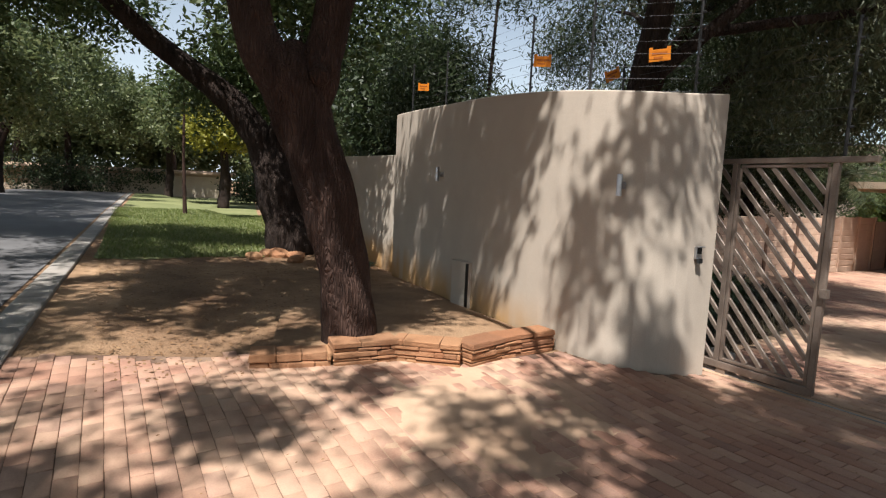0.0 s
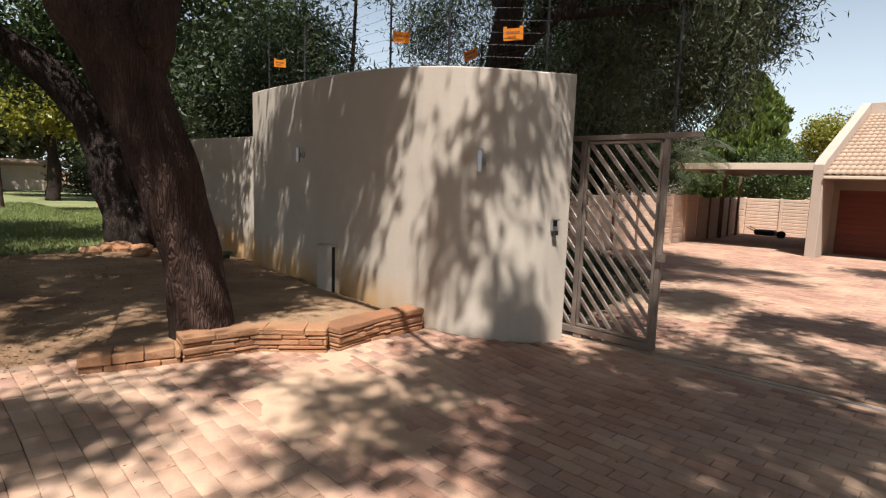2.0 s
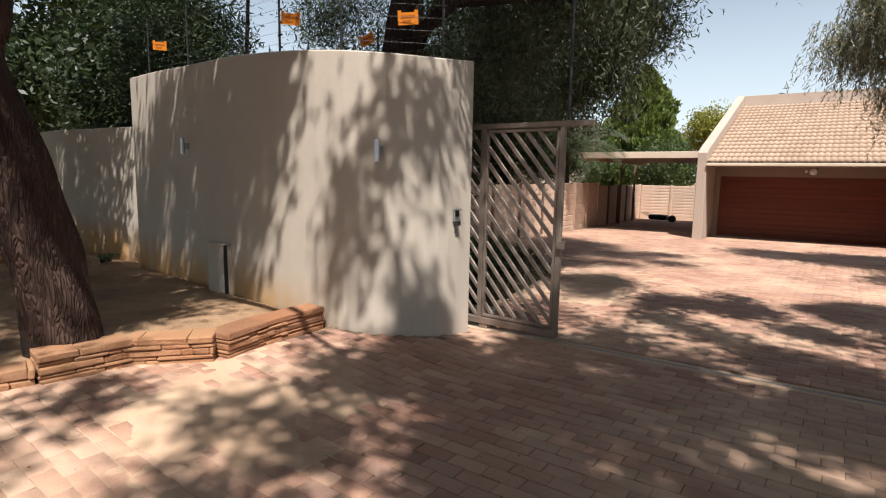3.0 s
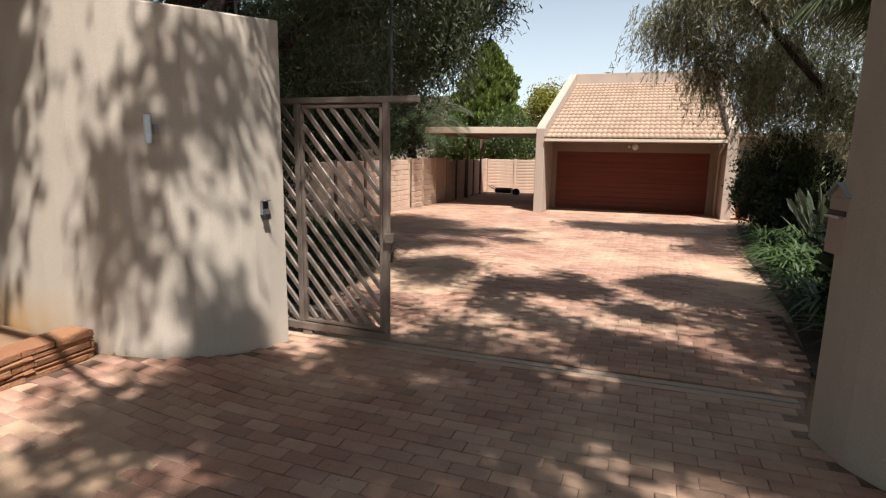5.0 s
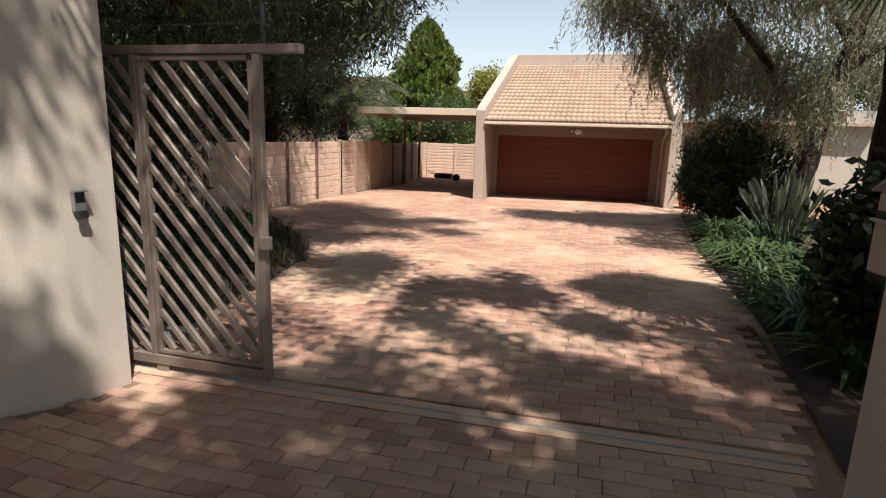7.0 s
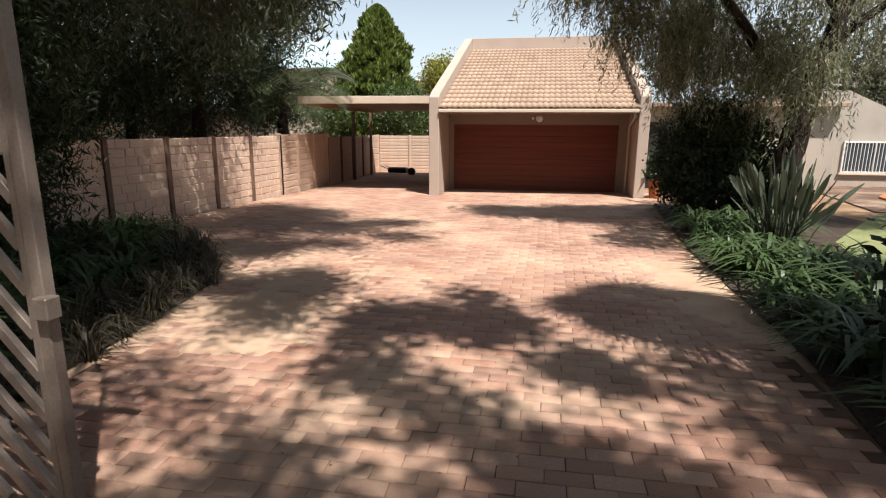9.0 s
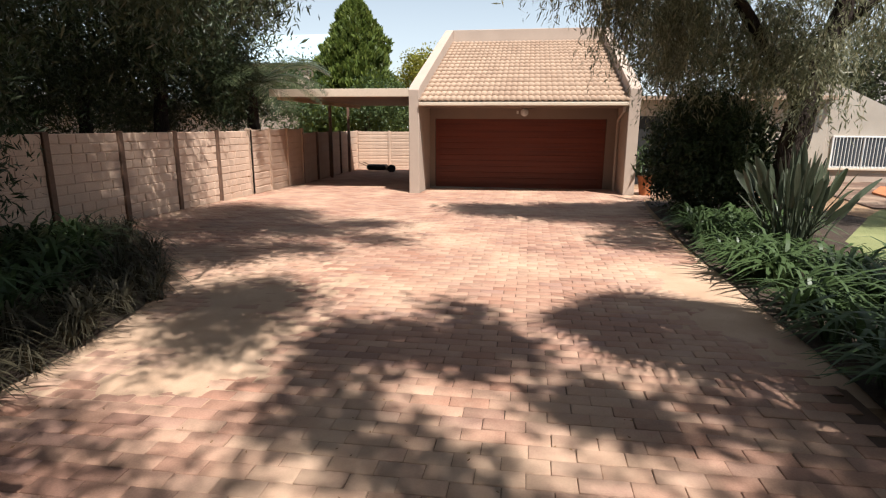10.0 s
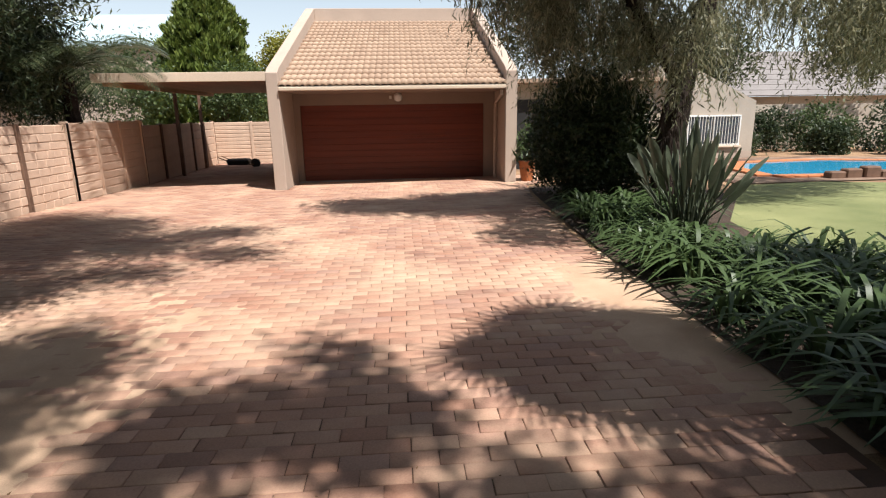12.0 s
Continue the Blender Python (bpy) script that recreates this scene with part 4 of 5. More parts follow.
stub = structure(part("bed_edging", boxes((-0.9, -0.14, -0.1, 0.3, 0.0, 0.1, 0.015)), M_CONCRETE), "short concrete bed edging by the gate")
stub.matrix_basis = pose(-0.42, -14.25, gz(-0.4, -14.2), 0, 0, 8)


def strap_mesh(name, seed, n, length, width, mat, up=0.75):
    """A clump of arching strap leaves, each a bent ribbon with a fold."""
    rng = np.random.default_rng(seed)
    vs, fs = [], []
    for i in range(n):
        w = rng.uniform(0, 2 * math.pi)
        L = length * rng.uniform(0.6, 1.15)
        lift = up * rng.uniform(0.55, 1.25)
        r0 = rng.uniform(0, 0.1)
        d = np.array([math.cos(w), math.sin(w), 0])
        s = np.array([-d[1], d[0], 0])
        k0 = len(vs)
        for k in range(6):
            t = k / 5
            c = d * (r0 + L * (0.15 * t + 0.62 * t * t)) + np.array([0, 0, L * lift * (1.9 * t - 1.55 * t * t)])
            hw = width / 2 * (1 - t) ** 0.5 * (0.7 + 0.6 * t) if k < 5 else 0.001
            vs += [c - s * hw, c + s * hw]
        fs += [(k0 + 2 * k, k0 + 2 * k + 1, k0 + 2 * k + 3, k0 + 2 * k + 2) for k in range(5)]
        fs.append((0, 1, k0 + 1, k0) if k0 else (0, 1, 3, 2))
    ob = mesh_from(name, vs, fs, mat)
    me = ob.data
    bpy.data.objects.remove(ob)
    return me


def planted(name, label, cat, group, me, spots, seed, s0=0.8, s1=1.2):
    r = random.Random(seed)
    for x, y, *z in spots:
        ob = new(name, me)
        s = r.uniform(s0, s1)
        ob.matrix_basis = Matrix.LocRotScale(Vector((x, y, gz(x, y) + (z[0] if z else 0.02))), Euler((0, 0, r.uniform(0, 6.28))), (s, s, s))
        tagged(ob, label, cat, group)


STRAPS = [strap_mesh("strap_clump", 20 + i, 40, 0.68, 0.043, M_STRAP) for i in range(3)]
DRYS = [strap_mesh("dry_clump", 30 + i, 60, 0.5, 0.018, M_STRAP_DRY, 0.9) for i in range(2)]
rb = random.Random(11)
right_spots = [(interp(y, [(-14, 4.6), (-11.2, 4.75), (-9.2, 4.85), (-7, 5.0), (-4, 5.2)]) + 0.15 + row * 0.44 + rb.uniform(-0.13, 0.13), y + rb.uniform(-0.16, 0.16)) for row in range(4) for y in np.arange(-13.6, -6.4, 0.42) if not (row > 1 and -9.1 < y < -7.7)]
for i, me in enumerate(STRAPS):
    planted("agapanthus", "glossy green strap-leaved clump in the shaded bed", "plant", "agapanthus clumps", me, right_spots[i::3], i, 0.75, 1.35)
left_spots = []
for y in np.arange(-14.2, -8.0, 0.42):
    e = interp(y, [(-14.4, -0.45), (-13.5, -0.6), (-11.5, -0.95), (-10.4, -1.5), (-9.0, -2.9), (-7.5, -4.4)])
    left_spots += [(e + 0.12 - k * 0.45 + rb.uniform(-0.1, 0.1), y + rb.uniform(-0.15, 0.15), k) for k in range(8) if e + 0.12 - k * 0.45 > -4.3]
planted("dry_grass_clump", "dry brownish grassy clump at the bed edge", "plant", "bed edge clumps", DRYS[0], [(x, y) for x, y, k in left_spots if k == 0], 3, 0.7, 1.05)
planted("dry_grass_clump", "dry brownish grassy clump at the bed edge", "plant", "bed edge clumps", DRYS[1], [(x, y) for x, y, k in left_spots if k == 1], 4, 0.8, 1.2)
for i in range(3):
    planted("agapanthus", "dark green strap-leaved clump under the tree", "plant", "agapanthus clumps", STRAPS[i], [(x, y) for x, y, k in left_spots if k > 1][i::3], 5 + i, 0.9, 1.35)

planted("weed_clump", "small green weed clump at the wall foot", "plant", "wall weeds", STRAPS[1], [(-6.6, -15.8), (-7.0, -15.6), (-6.3, -16.0)], 9, 0.4, 0.55)

strel = thing("strelitzia", "grey-green paddle-leaved strelitzia clump in sunlight", "plant", (5.85, -8.35, gz(5.85, -8.35)))
rng = np.random.default_rng(40)
for i in range(90):
    w = rng.uniform(0, 6.28)
    out = rng.uniform(0.05, 0.55)
    h = rng.uniform(0.85, 1.5) * (1.05 - 0.3 * out)
    base = np.array([math.cos(w), math.sin(w), 0]) * rng.uniform(0, 0.3)
    tip = np.array([math.cos(w), math.sin(w), 0]) * out + np.array([0, 0, h * 0.62])
    d = tip - base
    d /= np.linalg.norm(d)
    bm = bmesh.new()
    limb(bm, [(*base, 0.012), (*((base + tip) / 2 + (0, 0, 0.08)), 0.010), (*tip, 0.007)], 3, 5, 0)
    st = part("leaf_stem", bm, M_PADDLE, strel)
    s = np.cross(d, (0, 0, 1.0))
    s /= np.linalg.norm(s)
    up = np.cross(s, d)
    a = rng.uniform(0, 6.28)
    side = s * math.cos(a) + up * math.sin(a)
    fold = np.cross(side, d)
    L, W = rng.uniform(0.38, 0.6), rng.uniform(0.026, 0.05)
    vs, fs = [], []
    for k in range(7):
        t = k / 6
        c = tip + d * L * t + np.array([0, 0, -0.12 * t * t]) * (out + 0.2)
        hw = W * math.sin(math.pi * min(0.97, 0.06 + 0.94 * t)) ** 0.7
        vs += [c - side * hw + fold * hw * 0.35, c, c + side * hw + fold * hw * 0.35]
    for k in range(6):
        fs += [(3 * k, 3 * k + 1, 3 * k + 4, 3 * k + 3), (3 * k + 1, 3 * k + 2, 3 * k + 5, 3 * k + 4)]
    mesh_from("blade", vs, fs, M_PADDLE, st)

# ---- trees ----
# Street tree with a forked trunk at the bed wall.
tree("street_tree", "old forked street tree with rough brown bark", (-1.6, -18.2, gz(-1.6, -18.2)), [
    [(-1.62, -18.2, 0.2, 0.27), (-1.61, -18.2, 0.5, 0.245), (-1.66, -18.34, 1.4, 0.235), (-1.72, -18.52, 1.97, 0.24), (-1.76, -18.63, 2.3, 0.27), (-1.8, -18.75, 2.65, 0.29), (-1.85, -18.98, 3.0, 0.2), (-1.88, -19.1, 3.4, 0.165), (-1.95, -19.3, 4.4, 0.14), (-2.3, -19.9, 6.0, 0.08)],
    [(-1.8, -18.72, 2.3, 0.2), (-1.79, -18.72, 2.62, 0.27), (-1.77, -18.7, 2.9, 0.2), (-1.74, -18.66, 3.05, 0.1)],
    [(-1.77, -18.66, 2.4, 0.2), (-1.72, -18.52, 2.8, 0.2), (-1.69, -18.43, 3.2, 0.16), (-1.65, -18.35, 3.6, 0.145), (-1.4, -18.0, 4.6, 0.12), (-0.8, -17.6, 6.2, 0.07)],
    [(-1.62, -18.56, 2.77, 0.1), (-1.52, -18.585, 2.755, 0.085), (-1.475, -18.6, 2.745, 0.05)],
    [(-1.95, -19.3, 4.4, 0.1), (-1.0, -19.8, 5.2, 0.07), (0.6, -20.3, 5.8, 0.04)],
    [(-1.4, -18.0, 4.6, 0.09), (-2.6, -17.6, 5.6, 0.05), (-3.8, -17.6, 6.2, 0.03)],
    [(-1.45, -18.1, 4.3, 0.08), (0.2, -18.4, 5.0, 0.05), (1.6, -18.9, 5.4, 0.03)],
    [(-2.3, -19.9, 6.0, 0.08), (-2.4, -20.4, 7.6, 0.06), (-3.2, -21.0, 9.0, 0.03)],
    [(-0.8, -17.6, 6.2, 0.07), (-0.6, -18.2, 7.6, 0.055), (0.6, -19.0, 8.8, 0.03)],
    [(-0.6, -18.2, 7.6, 0.05), (-1.6, -19.0, 8.6, 0.03), (-3.0, -19.6, 8.9, 0.02)],
    [(0.6, -20.3, 5.8, 0.04), (1.2, -21.2, 7.4, 0.03), (1.6, -21.8, 8.8, 0.02)],
# last clump here hangs unseen over the street, added to block sky light
], [(-1.4, -20.2, 7.6, 2.2, 1.4, 0.9, 6900), (-3.4, -19.4, 7.4, 1.9, 1.6, 1.0, 7500), (-4.8, -21.4, 7.2, 1.8, 1.5, 0.9, 6000), (-2.6, -22.7, 7.5, 2.0, 1.3, 0.9, 6000), (-1.8, -17.6, 6.8, 1.2, 0.7, 0.6, 2000), (-0.7, -24.6, 8.0, 2.0, 1.2, 0.8, 2500)]
    + over([(-1.95, -16.1, 1.6, 0.12, 0.5, 1.1), (-2.6, -16.1, 1.6, 0.2, 0.6, 1.3), (-3.25, -16.0, 1.6, 0.12, 0.6, 1.2), (-4.15, -15.9, 1.6, 0.08, 0.6, 1.1), (-5.2, -15.65, 1.6, 0.35, 0.6, 1.1), (-0.42, -16.1, 1.95, 0.08, 0.5, 0.9), (-1.75, -16.15, 2.6, 0.2, 0.2, 0.7), (0.0, -15.7, 2.3, 0.12, 0.18, 0.5),
            (-2.6, -17.4, 0.2, 0.8, 0.6, 1.3), (-3.9, -16.9, 0.2, 0.8, 0.45, 1.2), (-0.84, -19.4, 0.1, 0.7, 0.22, 0.8), (-0.8, -18.2, 0.1, 0.06, 0.28, 0.8), (-1.9, -18.7, 0.1, 0.35, 0.35, 0.8), (-4.4, -18.2, 0.2, 1.3, 0.6, 0.8), (-3.2, -18.9, 0.2, 0.6, 0.3, 0.8), (-5.6, -19.2, 0.2, 1.1, 0.4, 0.8), (-6.6, -17.6, 0.2, 0.9, 0.4, 0.8)], 7.4),
    M_LEAF_GREEN, M_BARK, 0.15, 0.065, 0.15, 0.2, seed=51, per=130, more=1.15)
# Unseen tree behind the camera, added to shade the entrance and block sky light.
tree("street_tree", "leafy street tree shading the driveway entrance", (7.2, -19.3, gz(7.2, -19.3)), [
    [(7.2, -19.3, 0, 0.3), (7.0, -19.3, 2.4, 0.25), (6.6, -19.6, 5.0, 0.18), (6.0, -19.9, 7.2, 0.1), (5.4, -20.6, 8.8, 0.04)],
    [(6.9, -19.3, 3.2, 0.15), (7.6, -18.9, 5.8, 0.1), (8.2, -18.2, 8.4, 0.04)],
    [(6.4, -19.7, 5.6, 0.1), (5.0, -19.0, 7.2, 0.06), (4.5, -18.0, 8.2, 0.035), (4.2, -16.2, 8.4, 0.02)],
    [(7.0, -19.3, 2.8, 0.13), (7.6, -17.6, 5.6, 0.1), (8.0, -15.6, 8.2, 0.03)],
    [(6.6, -19.6, 5.0, 0.1), (5.0, -22.4, 7.4, 0.06), (4.2, -25.0, 9.0, 0.03)],
], [(8.3, -20.6, 8.4, 1.6, 1.6, 1.0, 5200), (6.2, -23.1, 8.2, 1.7, 1.0, 0.8, 3600), (3.8, -25.1, 8.6, 2.4, 1.3, 0.9, 8000)]
    + over([(1.45, -12.1, 0.0, 0.4, 0.65, 1), (1.5, -13.1, 0.0, 0.22, 0.3, 0.9), (2.02, -11.35, 0.0, 0.1, 0.3, 1), (2.25, -12.0, 0.0, 0.4, 0.4, 1), (2.8, -12.5, 0.0, 0.18, 0.3, 0.9), (4.0, -12.6, 0.0, 0.35, 0.6, 0.55), (3.1, -12.95, 0.0, 0.18, 0.12, 0.8), (2.34, -13.55, 0.0, 0.4, 0.12, 0.8), (1.33, -14.2, 0.0, 0.35, 0.12, 0.9),
            (1.5, -14.95, 0.1, 0.9, 0.35, 1.4), (3.2, -14.3, 0.1, 0.8, 0.5, 1.4), (3.4, -15.5, 0.1, 0.9, 0.6, 1.5), (2.1, -16.2, 0.1, 0.9, 0.65, 1.6), (1.3, -17.1, 0.1, 0.5, 0.4, 1.4), (0.85, -17.75, 0.1, 0.2, 0.35, 0.9), (0.6, -18.45, 0.1, 0.35, 0.05, 0.6), (0.1, -17.95, 0.1, 0.06, 0.2, 0.8), (0.1, -17.1, 0.1, 0.15, 0.1, 0.8), (0.3, -16.6, 0.1, 0.3, 0.2, 1.0), (-0.1, -16.6, 0.1, 0.3, 0.05, 0.7), (0.1, -15.9, 0.1, 0.6, 0.4, 1.4), (0.9, -16.2, 0.1, 0.5, 0.5, 1.2), (0.9, -15.3, 0.1, 0.5, 0.3, 0.9),
            (3.2, -17.0, 0.1, 0.9, 0.6, 1.4), (2.2, -17.6, 0.1, 0.7, 0.5, 1.3), (2.1, -18.9, 0.1, 0.5, 0.4, 0.8), (3.6, -18.5, 0.1, 0.9, 0.7, 0.8), (4.2, -13.6, 0.1, 0.4, 0.6, 0.9), (5.6, -13.8, 0.1, 0.9, 0.9, 0.8), (5.7, -12.2, 0.1, 0.8, 0.9, 0.7), (4.6, -14.7, 0.1, 0.7, 0.6, 1.3), (5.3, -16.2, 1.4, 1.0, 0.6, 1.4), (4.3, -15.9, 1.4, 0.6, 0.5, 1.5), (5.6, -10.3, 0.2, 0.6, 0.5, 0.9), (5.1, -12.1, 0.2, 0.4, 0.5, 0.9), (6.2, -11.3, 0.2, 0.5, 0.5, 0.7)], 7.8),
    M_LEAF_GREEN, M_BARK, 0.15, 0.065, 0.15, 0.2, seed=52, per=190, more=1.05)
# Second street tree further along the verge.
tree("street_tree", "dark leaning street tree on the verge", (-9.1, -16.6, gz(-9.1, -16.6)), [
    [(-9.1, -16.5, 0.1, 0.6), (-9.1, -16.58, 0.4, 0.5), (-9.2, -17.0, 2.1, 0.42), (-9.36, -17.6, 3.27, 0.3), (-9.57, -18.9, 4.26, 0.2), (-9.63, -20.0, 5.15, 0.16), (-9.7, -21.5, 6.4, 0.1)],
    [(-9.2, -17.1, 2.2, 0.3), (-9.0, -16.6, 3.8, 0.22), (-8.6, -16.2, 6, 0.12)],
], [(-9.6, -20.8, 6.6, 2.5, 2.2, 1.2, 4000), (-8.8, -16.2, 6.2, 2.6, 2.4, 1.7, 6000), (-7.2, -17.6, 5.8, 1.6, 1.6, 1.0, 2600), (-10.8, -17.4, 4.4, 1.6, 1.4, 1.2, 3000), (-10.6, -22.4, 6.4, 2.4, 1.8, 1.0, 4000), (-13.5, -23.6, 6.0, 2.2, 2.0, 1.2, 4000), (-6.8, -22.6, 6.8, 2.0, 1.6, 0.8, 3000), (-12.6, -20.6, 5.9, 1.8, 1.5, 0.7, 2200)],
    M_LEAF_GREEN, M_BARK_DARK, 0.16, 0.06, 0.2, 0.26, seed=53, more=2.3)
sap = tree("sapling", "thin young street tree on the grass verge", (-22.5, -17.2, gz(-22.5, -17.2)), [[(-22.5, -17.2, 0.1, 0.09), (-22.5, -17.25, 2.6, 0.06), (-22.5, -17.2, 5.5, 0.03)]],
    [(-22.5, -17.2, 5.6, 1.6, 1.6, 1.2, 1800)], M_LEAF_GREEN, M_BARK, 0.2, 0.08, 0.1, 0.3, seed=54)

# Dark trees in the yard and over the boundary.
tree("shade_tree", "large dark fine-leaved tree over the yard fence", (-3.9, -11.2, gz(-3.9, -11.2)), [
    [(-3.8, -11.1, -0.1, 0.3), (-3.9, -11.2, 1.2, 0.27), (-4.25, -11.1, 3.2, 0.25), (-4.1, -11.0, 4.9, 0.24), (-4.2, -10.6, 7.2, 0.08)],
    [(-4.0, -11.1, 2.4, 0.15), (-3.2, -9.8, 4.2, 0.1), (-2.4, -8.2, 5.4, 0.05)],
    [(-4.25, -11.1, 3.4, 0.14), (-2.8, -11.9, 4.6, 0.1), (-1.0, -12.4, 5.2, 0.06)],
    [(-4.2, -11.1, 3.2, 0.14), (-5.4, -9.0, 4.6, 0.09), (-6.2, -6.6, 5.4, 0.05)],
], [(-4.2, -10.6, 6.6, 2.4, 2.4, 1.8, 9000), (-2.6, -8.6, 5.2, 1.8, 2.0, 1.5, 7000), (-1.7, -12.3, 5.0, 1.5, 1.4, 0.9, 3600), (-5.8, -7.2, 5.0, 2.0, 2.2, 1.7, 8000), (-5.6, -12.8, 3.0, 1.2, 1.0, 0.7, 3500), (-6.6, -10.6, 5.4, 1.2, 1.0, 0.9, 2500), (-5.0, -9.6, 3.6, 1.6, 2.0, 1.2, 6000), (-5.2, -5.2, 3.6, 1.2, 1.5, 1.0, 4500), (-0.9, -10.4, 5.4, 1.5, 1.5, 0.6, 3600), (-5.0, -9.8, 3.2, 1.4, 1.4, 0.9, 5000), (-6.4, -9.5, 2.9, 1.3, 2.6, 1.2, 7000), (-6.6, -6.0, 3.0, 1.2, 2.0, 1.1, 5000), (-3.4, -12.8, 2.6, 1.0, 0.8, 0.9, 4000), (-0.5, -8.0, 4.9, 0.9, 1.0, 0.6, 2600), (-1.6, -7.2, 4.6, 1.0, 1.2, 0.8, 3200), (-4.6, -4.6, 4.0, 0.9, 1.0, 0.8, 3000), (-5.4, -2.6, 3.6, 0.8, 1.0, 0.9, 3000), (-5.2, -2.4, 2.6, 0.6, 1.0, 0.6, 2600), (-5.6, -0.3, 2.5, 0.6, 1.2, 0.7, 3000), (-3.75, -10.9, 2.0, 0.9, 0.8, 1.7, 8000), (-7.2, -7.0, 1.9, 0.9, 2.6, 1.3, 6000), (-7.2, -11.4, 1.9, 0.9, 2.4, 1.4, 5000), (-2.4, -11.0, 6.0, 1.0, 1.2, 0.5, 4000)]
    + over([(0.15, -11.6, 0.0, 0.4, 0.9, 1), (0.06, -10.9, 0.0, 0.35, 0.6, 0.9), (-0.05, -13.35, 0.0, 0.4, 0.15, 0.6), (0.57, -13.7, 0.0, 0.15, 0.15, 0.7), (0.08, -14.1, 0.0, 0.25, 0.2, 0.8), (-2.4, -6.9, 0.0, 1.5, 1.8, 0.9), (-0.9, -7.4, 0.0, 0.7, 0.7, 0.8), (-0.2, -6.7, 0.0, 0.7, 0.4, 0.7), (0.3, -8.0, 0.0, 0.55, 0.3, 0.7), (-0.6, -8.8, 0.0, 0.7, 0.35, 0.7), (-0.5, -11.2, 0.0, 0.4, 0.6, 0.9), (-1.2, -12.5, 0.2, 0.5, 0.8, 1.2), (-1.6, -10.6, 0.2, 0.5, 0.5, 1), (-0.9, -13.7, 0.2, 0.4, 0.4, 1.2), (-2.8, -11.0, 0.0, 1.5, 1.5, 0.9), (-2.7, -13.1, 0.0, 1.4, 0.7, 1)], 5.8),
    M_LEAF_DARK, M_BARK_DARK, 0.13, 0.024, 0.35, 0.2, seed=61, more=2.3)
tree("shade_tree", "dark-trunked tree close behind the entrance wall", (-1.3, -14.75, gz(-1.3, -14.75)), [
    [(-1.32, -14.78, -0.1, 0.19), (-1.34, -14.76, 1.5, 0.16), (-1.3, -14.74, 3.1, 0.145), (-1.16, -14.66, 4.1, 0.13), (-1.0, -14.6, 5.4, 0.1), (-0.9, -14.5, 6.6, 0.05)],
    [(-1.28, -14.74, 3.15, 0.09), (-0.75, -14.3, 3.75, 0.07), (-0.1, -13.8, 4.5, 0.07), (0.6, -13.3, 5.4, 0.03)],
    [(-0.75, -14.3, 3.75, 0.06), (0.2, -13.2, 3.95, 0.045), (0.7, -12.4, 4.3, 0.02)],
    [(0.7, -12.4, 4.3, 0.02), (0.3, -11.4, 4.1, 0.015), (-0.2, -10.7, 3.7, 0.008)],
    [(-1.2, -14.7, 3.7, 0.05), (-1.9, -14.2, 4.2, 0.03), (-2.6, -13.8, 4.5, 0.015)],
], [(-0.3, -13.7, 5.2, 0.9, 0.8, 0.7, 3600), (0.2, -13.0, 4.2, 0.6, 0.6, 0.5, 1800), (-1.9, -13.8, 5.2, 1.0, 0.8, 0.7, 2600), (-0.6, -13.2, 3.4, 0.5, 0.5, 0.4, 1300), (0.0, -11.0, 4.3, 0.7, 0.9, 0.7, 3200), (0.05, -10.9, 3.35, 0.4, 0.5, 0.4, 1500), (-0.9, -10.8, 3.2, 0.6, 0.7, 0.5, 2200)],
    M_LEAF_OLIVE, M_BARK_DARK, 0.12, 0.022, 0.45, 0.16, seed=66, more=1.6)
tree("shade_tree", "dense dark tree behind the entrance wall", (-8.2, -11.6, gz(-8.2, -11.6)), [
    [(-8.2, -11.6, -0.1, 0.25), (-8.6, -11.8, 1.8, 0.18), (-10.0, -12.4, 4.5, 0.08)], [(-8.6, -11.8, 1.8, 0.1), (-8.8, -11.5, 4.5, 0.05), (-8.7, -11.4, 7.4, 0.03)],
], [(-10.0, -12.5, 4.6, 1.5, 1.5, 2.2, 9000), (-8.4, -11.6, 2.4, 1.6, 1.4, 0.8, 4000), (-6.9, -12.6, 3.0, 1.0, 1.0, 0.7, 2500), (-10.6, -12.0, 4.2, 1.8, 1.6, 1.8, 8000), (-8.6, -11.4, 7.7, 2.6, 2.2, 1.2, 5000)],
    M_LEAF_DARK, M_BARK_DARK, 0.17, 0.036, 0.25, 0.24, seed=62, more=1.6)
tree("shade_tree", "dense dark tree along the boundary wall", (-13.5, -11.5, gz(-13.5, -11.5)), [[(-13.5, -11.5, -0.1, 0.25), (-13.5, -11.5, 3, 0.18), (-13.6, -11.4, 6, 0.08)]],
    [(-13.5, -11.8, 4.6, 2.4, 2.0, 2.6, 11000), (-16.5, -10.5, 4.4, 2.4, 2.0, 2.4, 8000)], M_LEAF_DARK, M_BARK_DARK, 0.22, 0.09, 0.2, 0.32, seed=63, more=1.5)
